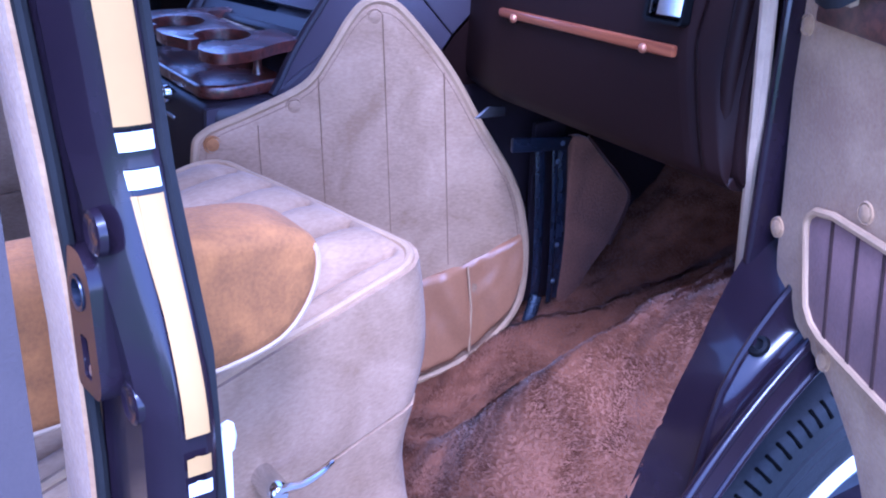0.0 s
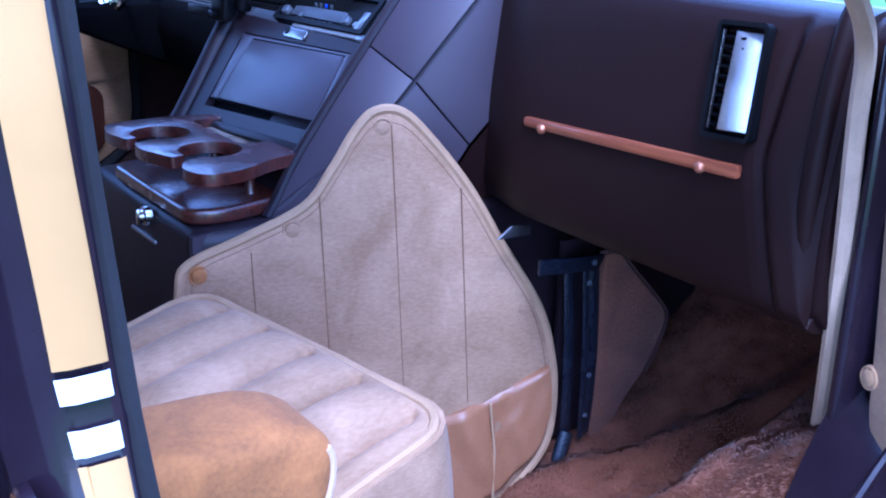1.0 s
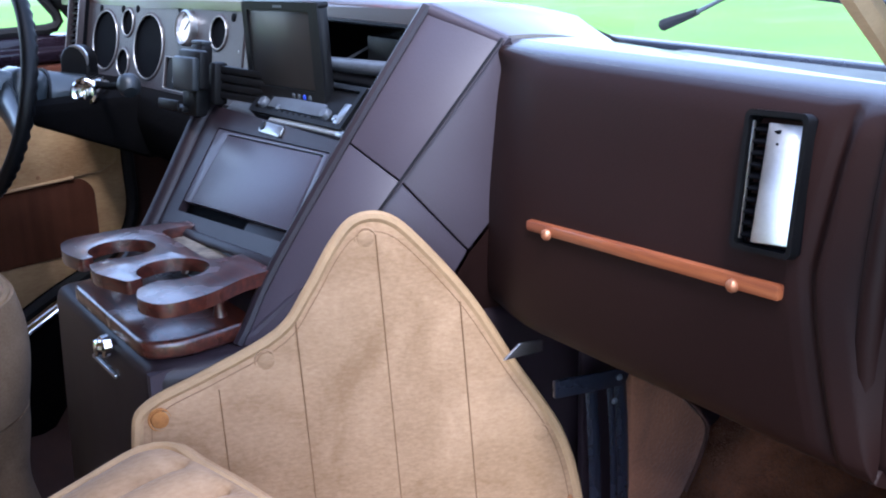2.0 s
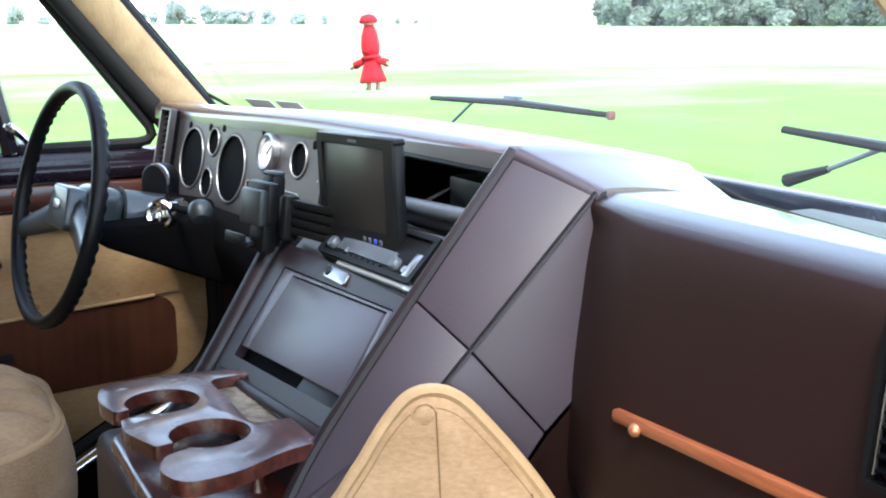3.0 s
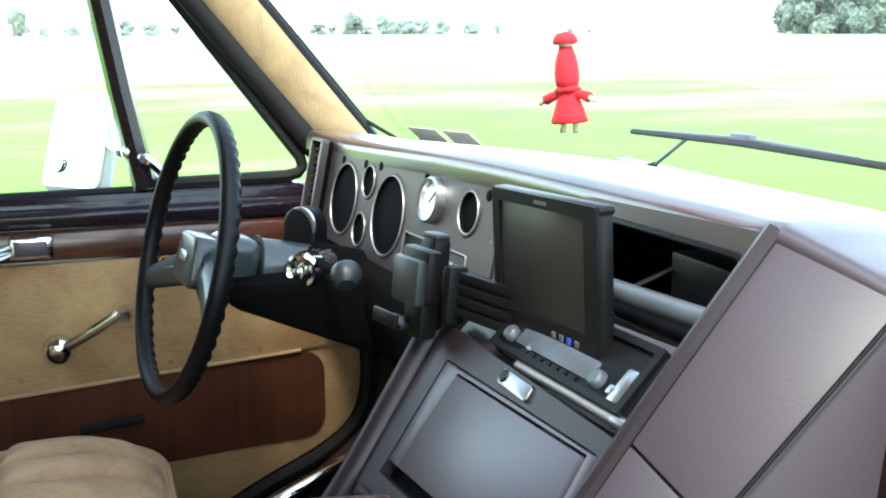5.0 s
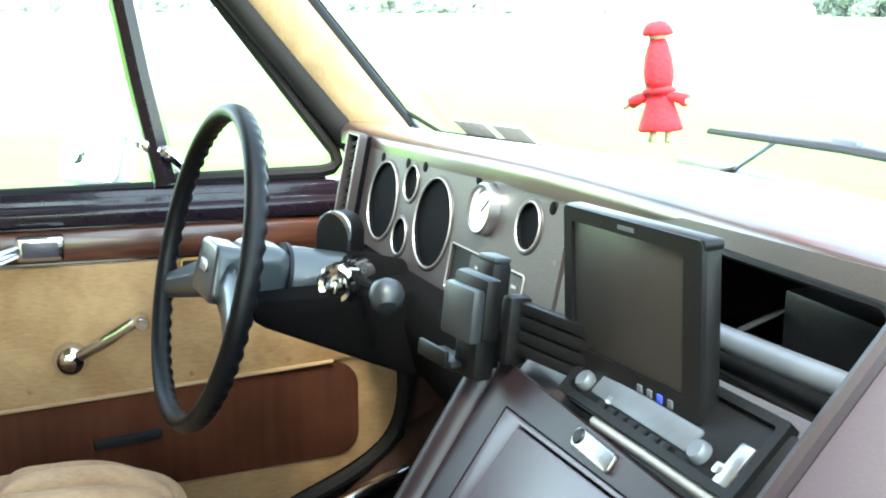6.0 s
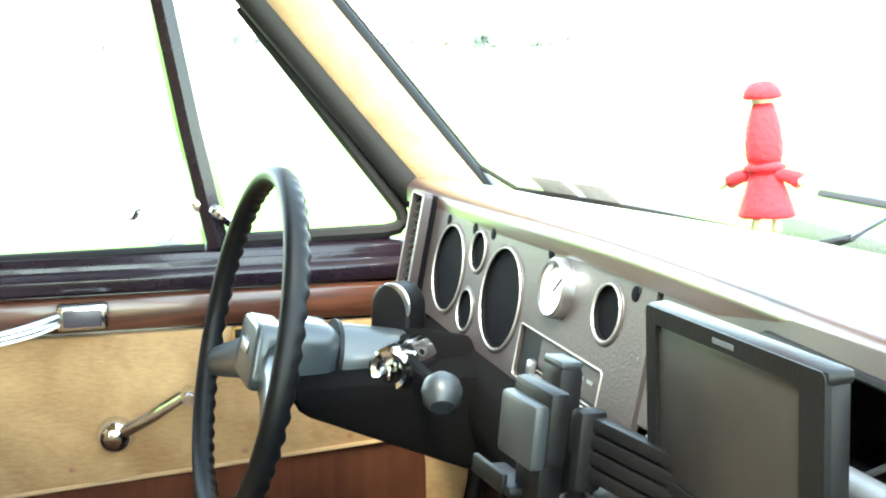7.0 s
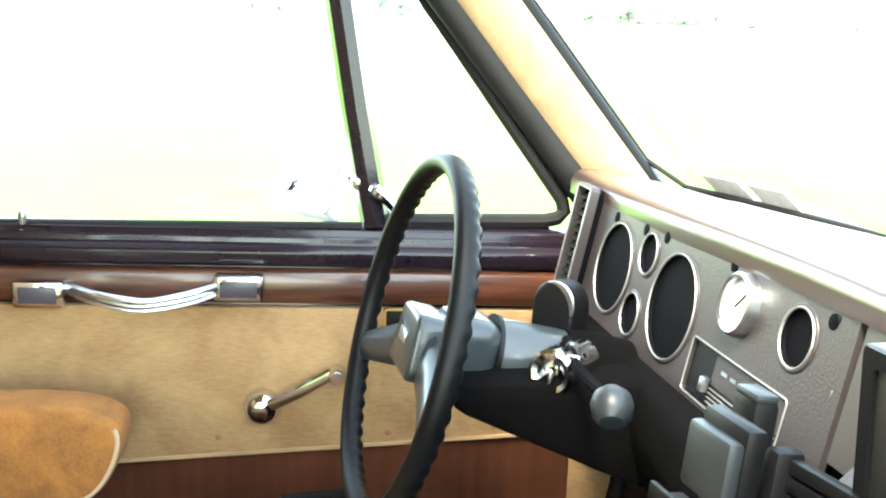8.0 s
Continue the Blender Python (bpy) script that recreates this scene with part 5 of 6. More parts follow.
def armrest(seat, x0, x1, y0, y1, z0, z1):
    """A padded arm whose front is rounded like a shield."""
    prof = [(y0, z0 - 0.03), (y0, z1)] + [(y1 - 0.10, z1 + 0.004), (y1 - 0.045, z1), (y1 - 0.012, z1 - 0.012), (y1, z1 - 0.03), (y1 - 0.006, z1 - 0.065), (y1 - 0.03, z0 + 0.018), (y1 - 0.07, z0 + 0.002), (y1 - 0.14, z0 - 0.008)]
    soft = [(p[0], p[1]) for p in smooth_line([(*q, 0) for q in prof[2:]], 4)]
    outline = prof[:2] + soft
    bm = prism(outline, "yz", x0, x1, 0.018, 4)
    ar = part("armrest", bm, VELOUR_GOLD, seat, "golden-brown velour armrest with cream piping", angle=50)
    cy, cz = (y0 + y1) / 2, (z0 + z1) / 2
    rim = [(x1 - 0.0055, cy + (y - cy) * 0.979, cz + (z - cz) * 0.92) for y, z in outline[12:] + outline[:1]]
    part("piping", tube(rim, 0.003, 8), PIPING_PALE, ar)
    return ar


seat_1 = seat_top(0.232, 0.656, 0.26, 0.862, 1.053, 0.22, 0.024, 9, 0.04, "captain_seat", "tan velour captain seat with golden-brown armrest")
armrest(seat_1, 0.745, 0.83, 0.16, 0.642, 1.082, 1.198)
lv = part("lever", tube(smooth_line([(0.735, 0.632, 0.878), (0.742, 0.646, 0.884), (0.744, 0.664, 0.884), (0.742, 0.684, 0.888), (0.738, 0.700, 0.894)], 5), 0.0085, 8, flat=0.6, taper=lambda t: 1.2 - 0.8 * t), CHROME, seat_1, "bright metal seat lever")
part("hub", lathe([(0, 0.034), (0.008, 0.034), (0.012, 0.029), (0.0135, 0.02), (0.0135, -0.03)], frame_of((0.712, 0.638, 0.880), (0, 1, 0), (0, 0, 1)), 16), CHROME, lv)
seat_2 = seat_top(-0.68, -0.262, 0.2, 0.795, 1.045, 0.05, 0.040, 0, 0.13, "captain_seat", "tan velour driver's seat with golden-brown armrest")
armrest(seat_2, -0.80, -0.72, 0.05, 0.53, 1.05, 1.172)

# shoulder belt beside the pillar
belt = part("seat_belt", sheet(lambda u, v: Vector((0.918 - 0.006 * u + 0.036 * v + 0.012 * v * u, 0.372 - 0.05 * u, 1.42 - 0.36 * v - 0.10 * u + 0.02 * u * v)), 3, 20, 0.0016), BELT)
tagged(belt, "grey-brown webbing seat belt hanging by the pillar", "seat belt")
for k in (0.06, 0.94):
    part("selvage", tube([(0.9165 - 0.006 * k + 0.036 * v + 0.012 * v * k, 0.3715 - 0.05 * k, 1.42 - 0.36 * v - 0.10 * k + 0.02 * k * v) for v in np.linspace(0, 1, 9)], 0.0014, 6), BLACK, belt, "dark woven edge")


# ---- dashboard ----
def rear_edge(x):
    """Rear edge of the dashboard's top: distance ahead and height."""
    if x < 0.19:
        return 1.0995 + 0.1 * (x + 0.51) - 0.004 * step(0.0, 0.19, x), 1.438 + 0.018 * step(-0.85, -0.2, x)
    k = (x - 0.19) / 0.097
    return 1.166 + 0.033 * k, 1.454 - 0.03 * k


def dashboard():
    d = thing("dashboard", (0, 1.2, 1.1), "dark brown vinyl van dashboard", "dashboard")
    def top(u, v):
        x = -0.885 + 1.172 * u
        y, z = rear_edge(x)
        f = ws(x, 1.42) - 0.008
        r = 0.018 - 0.008 * step(0.14, 0.19, x)
        if v < 0.35:
            a = math.pi / 2 * v / 0.35
            return Vector((x, y + r * (1 - math.cos(a)), z - r * (1 - math.sin(a))))
        k = (v - 0.35) / 0.65
        return Vector((x, y + r + (f - y - r) * k, z - 0.03 * k * k))
    part("top", sheet(top, 60, 30, 0.012, (0, 0, 1)), DASH_TOP, d, "glossy brown padded dash top", angle=60)
    # passenger side: one padded skin from the knees over the edge to the glass
    prof = smooth_line([(b, a, 0) for a, b in FACE], 5)
    def ridge_x(z):
        return float(np.interp(z, [1.11, 1.15, 1.28, 1.42], [0.784, 0.776, 0.744, 0.758]))
    def pad(u, v):
        if v < 0.62:
            k = v / 0.62 * (len(prof) - 1)
            i = min(int(k), len(prof) - 2)
            p = prof[i].lerp(prof[i + 1], k - i)
        else:
            q = (v - 0.62) / 0.38
            p = Vector((1.215, 1.420 - 0.026 * q * q, 0))
        xr = ridge_x(p.y)
        x = float(np.interp(u, [0, 0.12, 0.62, 0.70, 0.78, 0.82, 0.85, 1], [0.262, 0.36, xr - 0.042, xr - 0.028, xr - 0.013, xr - 0.002, xr + 0.002, 0.80]))
        fold = float(np.interp(x, [xr - 0.034, xr - 0.024, xr - 0.014, xr - 0.002, xr + 0.002, xr + 0.02, 0.80], [0, 0.002, 0.006, -0.004, -0.004, 0.001, 0.014]))
        if v < 0.62:
            return Vector((x, p.x + roll_back(x, p.y) + fold * step(1.118, 1.15, p.y) * (1 - step(1.385, 1.418, p.y)), p.y))
        f, y0 = ws(x, dash_edge(x)) - 0.008, 1.215 + roll_back(x, 1.42)
        return Vector((x, y0 + (f - y0) * q, p.y))
    pf = part("passenger_face", sheet(pad, 100, 110, 0.012), DASH_PAD, d, "brown padded vinyl darkened for shade, with a glossier top", angle=70)
    prof2 = [(p.x + 0.016, p.y) for p in prof] + [(1.45, 1.40), (1.45, 1.112)]
    part("end_panel", prism(prof2, "yz", 0.782, 0.808, 0.006, 2), DASH_PAD, d)
    part("end_post", tube(smooth_line([(0.785, 1.19, 1.422), (0.786, 1.178, 1.40), (0.786, 1.165, 1.33), (0.785, 1.16, 1.24), (0.785, 1.172, 1.16), (0.788, 1.205, 1.145), (0.79, 1.245, 1.15)], 5), 0.010, 10), DASH_PAD, d)
    part("core", box((0.55, 1.33, 1.26), (0.5, 0.26, 0.26), 0.01), BLACK, d)
    st = part("grab_strip", slab([(0.395, 1.147, 1.2535), (0.395, 1.147, 1.2415), (0.713, 1.147, 1.2535), (0.713, 1.147, 1.2675)], 0.010, 0.0035, 0.004), TEAK, d, "reddish wooden strip with two screws")
    for p in ((0.430, 1.1432, 1.2455), (0.668, 1.1432, 1.2560)):
        part("screw", lathe([(0, 0.006), (0.003, 0.0055), (0.0056, 0.003), (0.006, 0)], frame_of(p, (1, 0, 0), (0, 0, 1)), 14), COPPER, st, "copper screw cap")
    vent(d, frame_of((0.690, 1.157, 1.343), (1, 0, 0.05), (0.02, 0.17, 1)), 0.061, 0.112, True)
    # driver's side: body behind the instrument panel, and the fascia in the middle
    part("driver_body", prism([(1.125, 1.425), (1.13, 1.30), (1.13, 1.22), (1.40, 1.2), (1.38, 1.40)], "yz", -0.885, -0.24, 0.006), BLACK, d)
    part("knee_panel", prism([(1.055, 1.295), (1.045, 1.25), (1.06, 1.19), (1.3, 1.15), (1.3, 1.295)], "yz", -0.86, -0.17, 0.012), LINER, d, "black panel under the instruments")
    instrument_panel(d)
    centre_fascia(d)


def vent(d, m, w, h, shine):
    """An upright air outlet: black surround, slats, a bright flap."""
    v = part("air_vent", moved(holed(rounded(-w / 2, -h / 2, w / 2, h / 2, 0.006), [rounded(-w / 2 + 0.0045, -h / 2 + 0.0045, w / 2 - 0.0045, h / 2 - 0.0045, 0.003)], -0.004, 0.006), m), BLACK if shine else GREY_DASH, d, "air vent with dark slats")
    if not shine:
        for k in (-1, 1):
            part("edge_trim", moved(box((k * (w / 2 - 0.0035), 0, 0.0065), (0.0016, h - 0.008, 0.002), 0.0006), m), SATIN_GREY, v, "pale metal edge")
        part("edge_trim", moved(box((0, h / 2 - 0.0035, 0.0065), (w - 0.008, 0.0016, 0.002), 0.0006), m), SATIN_GREY, v)
    part("backing", moved(prism(rounded(-w / 2 + 0.003, -h / 2 + 0.003, w / 2 - 0.003, h / 2 - 0.003, 0.003), "xy", -0.022, -0.018), m), GAUGE, v)
    part("duct", moved(holed(rounded(-w / 2 + 0.002, -h / 2 + 0.002, w / 2 - 0.002, h / 2 - 0.002, 0.004), [rounded(-w / 2 + 0.0062, -h / 2 + 0.0062, w / 2 - 0.0062, h / 2 - 0.0062, 0.003)], -0.020, -0.0042), m), GAUGE, v)
    n = int(h / 0.011)
    for i in range(n):
        y = -h / 2 + 0.014 + (h - 0.028) * i / (n - 1)
        part("slat", moved(box((-w * 0.18 if shine else 0, y, -0.002), (w * 0.46 if shine else w - 0.02, 0.0025, 0.012), 0.0008, Matrix.Rotation(radians(25), 3, "X")), m), GAUGE if shine else BLACK, v)
    if shine:
        part("flap", moved(box((w * 0.15, 0, 0.0025), (w * 0.50, h - 0.018, 0.003), 0.0012, Matrix.Rotation(radians(28), 3, "Y") @ Matrix.Rotation(radians(-8), 3, "X")), m), STEEL, v, "bright reflecting vent flap")
        part("edge_trim", moved(box((-w / 2 + 0.008, 0, 0.003), (0.0016, h - 0.018, 0.003), 0.0005), m), STEEL, v)


def instrument_panel(d):
    m = frame_of((-0.51, 1.088, 1.36), (1, 0.1, 0), (0, 0.20, 0.98))
    gauges = [(-0.166, -0.002, 0.049), (0.0, -0.002, 0.051), (-0.082, 0.032, 0.021), (-0.09, -0.034, 0.022), (0.223, 0.034, 0.0235)]
    clock = (0.131, 0.035, 0.0225)
    out = [(-0.30, 0.064), (-0.1, 0.068), (0.10, 0.076), (0.293, 0.078), (0.2945, 0.0), (0.2945, -0.075), (0.06, -0.085), (0.045, -0.07), (0.02, -0.068), (-0.03, -0.068), (-0.08, -0.068), (-0.20, -0.066), (-0.30, -0.07)]
    heater = rounded(0.062, -0.062, 0.235, -0.012, 0.004)
    holes = [ring(x, y, r) for x, y, r in gauges] + [heater]
    p = part("instrument_panel", moved(holed(out, holes, -0.006, 0.0), m), GREY_DASH, d, "grey-brown grained instrument panel")
    for x, y, r in gauges:
        g = part("gauge", moved(lathe([(r + 0.004, 0.0), (r + 0.001, 0.001), (r - 0.001, 0.0005), (r - 0.002, -0.003), (0, -0.003)], pose(x, y, 0), 32), m), GAUGE, p, "round gauge with black face")
        part("bezel", moved(lathe([(r + 0.004, 0.0002), (r + 0.0034, 0.0012), (r + 0.002, 0.0018), (r, 0.0012), (r - 0.001, -0.001)], pose(x, y, 0), 32), m), GREY_DASH, g)
        part("trim_ring", moved(lathe([(r + 0.0012, 0.0016), (r + 0.0006, 0.0026), (r - 0.0003, 0.0026), (r - 0.0010, 0.0012)], pose(x, y, 0), 32), m), SATIN_GREY, g)
    x, y, r = clock
    c = part("clock", moved(lathe([(r + 0.005, 0), (r + 0.0045, 0.009), (r + 0.002, 0.0115), (r - 0.001, 0.010), (r - 0.002, 0.004), (0, 0.004)], pose(x, y, 0), 32), m), STEEL, p, "bright-rimmed gauge with pale face")
    part("dial", moved(lathe([(r - 0.002, 0.0045), (r - 0.003, 0.0055), (0, 0.0055)], pose(x, y, 0), 28), m), WHITE, c)
    part("needle", moved(box((x + 0.004, y + 0.004, 0.0062), (0.02, 0.0018, 0.001), 0, Matrix.Rotation(0.8, 3, "Z")), m), BLACK, c)
    for x, y in ((-0.192, 0.050), (-0.105, 0.053), (-0.05, 0.056), (0.098, 0.062), (0.262, 0.058)):
        part("warning_lamp", moved(lathe([(0, 0.0012), (0.005, 0.0012), (0.0062, 0.0008), (0.0066, -0.001)], pose(x, y, 0.0), 14), m), GAUGE, p)
    h = part("heater_panel", moved(prism(rounded(0.064, -0.060, 0.233, -0.014, 0.003), "xy", -0.008, -0.003), m), BLACK, p, "black heater control panel")
    part("rim", moved(tube([(a, b, 0.0005) for a, b in heater], 0.0009, 6, closed=True), m), SATIN_GREY, h)
    for i in range(6):
        part("control_mark", moved(box((0.128 + 0.017 * i, -0.027, -0.0022), (0.010, 0.003, 0.001), 0), m), STEEL, h)
    part("plate", moved(prism(rounded(0.108, -0.042, 0.231, -0.016, 0.002), "xy", -0.004, -0.0024), m), GREY_DASH, h, "grey plate with marks")
    for i in range(4):
        part("slide_track", moved(box((0.168, -0.0455 - 0.004 * i, -0.002), (0.118, 0.0013, 0.002), 0.0005), m), SATIN_GREY, h)
    part("slide_knob", moved(box((0.105, -0.044, 0.002), (0.008, 0.014, 0.008), 0.002), m), STEEL, h)
    vent(d, m @ pose(-0.270, -0.002, 0.012, 0, 0, 0), 0.052, 0.148, False)


def centre_fascia(d):
    f = part("centre_fascia", prism([(-0.20, 1.415), (0.192, 1.415), (0.205, 1.30), (-0.17, 1.27), (-0.21, 1.36)], "xz", 1.235, 1.26), BLACK, d, "dark middle fascia with open shelf")
    m = frame_of((0.075, 1.1485, 1.395), (1, 0.066, 0), (0, 0.20, 0.98))
    part("shelf_frame", moved(holed([(-0.287, 0.043), (0.118, 0.054), (0.123, -0.06), (-0.287, -0.07)], [rounded(-0.160, -0.047, 0.097, 0.033, 0.012)], -0.008, 0.004), m), CENTRE, f)
    part("shelf_floor", box((0.06, 1.19, 1.352), (0.26, 0.12, 0.006), 0.002), BLACK, f)
    part("shelf_bar", tube([(-0.06, 1.122, 1.374), (0.175, 1.138, 1.382)], 0.009, 10), STEEL_DARK, f, "satin metal bar")
    part("divider", tube([(0.035, 1.14, 1.378), (0.055, 1.2, 1.41)], 0.0022, 6), BLACK, f)
    part("drawer", box((0.12, 1.195, 1.388), (0.15, 0.05, 0.045), 0.004), BLACK, f, "black storage bin")
    part("trim_edge", moved(tube([(x, y, 0.005) for x, y in rounded(-0.160, -0.047, 0.097, 0.033, 0.012)], 0.003, 6, closed=True), m), BLACK, f)
    part("radio_plate", slab([(-0.16, 1.106, 1.347), (-0.15, 1.050, 1.297), (0.198, 1.060, 1.310), (0.198, 1.121, 1.364)], 0.012, 0.003), GREY_DASH, f, "grey metal radio surround")


dashboard()


# ---- radio with flip-up screen ----
def radio():
    r = thing("car_radio", (0.07, 1.06, 1.32), "black radio with raised flip-out screen", "car radio")
    m = frame_of((0.063, 1.088, 1.326), (1, 0.05, 0.02), (0, 0.70, 0.72))
    b = part("body", moved(box((0, 0, 0.006), (0.225, 0.056, 0.02), 0.003), m), BLACK, r)
    fp = part("faceplate", moved(box((-0.02, -0.006, 0.017), (0.125, 0.018, 0.005), 0.002), m), STEEL_DARK, r, "dull silver radio front")
    for i in range(7):
        part("key", moved(box((-0.062 + 0.014 * i, -0.019, 0.0175), (0.010, 0.006, 0.003), 0.001), m), BLACK, fp)
    for x in (-0.097, 0.052):
        part("dial", moved(lathe([(0.008, 0), (0.0075, 0.005), (0.006, 0.007), (0, 0.007)], pose(x, -0.010, 0.016), 18), m), STEEL_DARK, r, "satin metal radio dial")
    for x in (-0.057, 0.075):
        part("button", moved(box((x, -0.012, 0.0175), (0.010, 0.008, 0.004), 0.002), m), STEEL, r)
    part("end_block", moved(box((0.083, -0.006, 0.016), (0.014, 0.030, 0.006), 0.002), m), STEEL, r, "bright end block")
    rod = part("rod", moved(tube([(-0.062, -0.030, 0.013), (0.02, -0.029, 0.013), (0.094, -0.029, 0.013)], 0.0045, 10), m), SATIN_GREY, r, "thin silver rod")
    part("tip", moved(tube([(0.094, -0.029, 0.012), (0.099, -0.029, 0.012), (0.112, -0.029, 0.012), (0.120, -0.029, 0.012)], 0.006, 12, taper=lambda t: 1.0 if t < 0.7 else 0.55), m), STEEL, rod)
    part("bezel", moved(holed(rounded(-0.118, -0.026, 0.102, 0.032, 0.003), [rounded(-0.108, -0.020, 0.094, 0.026, 0.003)], 0.012, 0.0205), m), BLACK, r, "black square bezel")
    for x, y in ((0.110, 0.020), (0.112, -0.006), (-0.126, 0.02)):
        part("screw", moved(lathe([(0, 0.0035), (0.0028, 0.003), (0.0042, 0.0015), (0.0042, 0)], pose(x, y, 0.012), 12), m), STEEL, r)
    q = frame_of((0.010, 1.0755, 1.394), (0.173, 0.017, 0.005), (-0.012, -0.004, 0.112))
    s = part("screen", moved(box((0, 0, -0.005), (0.172, 0.122, 0.013), 0.004), q), BLACK, r, "black flat screen housing")
    part("bezel", moved(holed(rounded(-0.086, -0.061, 0.086, 0.061, 0.004), [rounded(-0.0745, -0.0425, 0.0665, 0.0505, 0.002)], 0.0008, 0.0045), q), BLACK, s, "raised black screen bezel")
    part("glass", moved(box((-0.004, 0.004, 0.0015), (0.140, 0.092, 0.002), 0.001), q), SCREEN, s, "dark display")
    part("top_bar", moved(box((0, 0.058, -0.004), (0.175, 0.008, 0.016), 0.003), q), BLACK, s)
    part("brand_mark", moved(box((0.0, 0.0555, 0.0045), (0.020, 0.003, 0.001), 0), q), STEEL_DARK, s)
    for i in range(4):
        part("soft_key", moved(box((0.018 + 0.012 * i, -0.051, 0.0045), (0.006, 0.006, 0.002), 0.001), q), BLUE_LAMP if i == 2 else STEEL_DARK, s)


radio()


# ---- phone holder on a slatted arm ----
def phone_holder():
    h = thing("phone_holder", (-0.18, 1.04, 1.30), "black plastic phone cradle on a slatted arm", "phone holder")
    m = Matrix.Rotation(radians(12), 3, "Z") @ Matrix.Rotation(radians(-6), 3, "X")
    b = part("spine", box((-0.154, 1.031, 1.350), (0.028, 0.020, 0.092), 0.006, m), BLACK, h, "black upright spine")
    part("cap", box((-0.154, 1.035, 1.3965), (0.026, 0.017, 0.006), 0.0025, m), KNOB, b)
    c = part("clamp", box((-0.126, 1.010, 1.367), (0.052, 0.016, 0.050), 0.005, m), BLACK, h, "black clamp")
    part("pad", box((-0.123, 0.998, 1.363), (0.048, 0.012, 0.043), 0.004, m), KNOB, c, "grey rubber pad")
    part("lower_body", box((-0.134, 1.012, 1.327), (0.034, 0.020, 0.044), 0.005, m), BLACK, h)
    f = part("foot", box((-0.158, 0.997, 1.3145), (0.052, 0.024, 0.008), 0.003, m), BLACK, h, "black foot that holds a phone")
    part("lip", box((-0.160, 0.985, 1.320), (0.046, 0.005, 0.014), 0.002, m), BLACK, f)
    part("side_block", box((-0.120, 1.040, 1.346), (0.016, 0.022, 0.056), 0.005, m), BLACK, h)
    n = frame_of((-0.076, 1.060, 1.346), (1, 0.40, -0.06), (0, 0.12, 1))
    for i in range(4):
        part("slat", moved(box((0, -0.0165 + 0.011 * i, 0), (0.088, 0.0092, 0.010), 0.002), n), BLACK, h)
    part("arm_back", moved(box((0, 0, -0.003), (0.086, 0.042, 0.006), 0.002), n), BLACK, h)
    part("bolt_block", box((-0.182, 1.046, 1.298), (0.020, 0.016, 0.018), 0.003, Matrix.Rotation(radians(35), 3, "Z") @ Matrix.Rotation(radians(-30), 3, "X")), STEEL, h, "bright metal bolt block")
    part("brace", tube([(-0.250, 1.112, 1.316), (-0.238, 1.118, 1.344), (-0.226, 1.122, 1.372)], 0.0045, 8, flat=0.6), STEEL, h)


phone_holder()


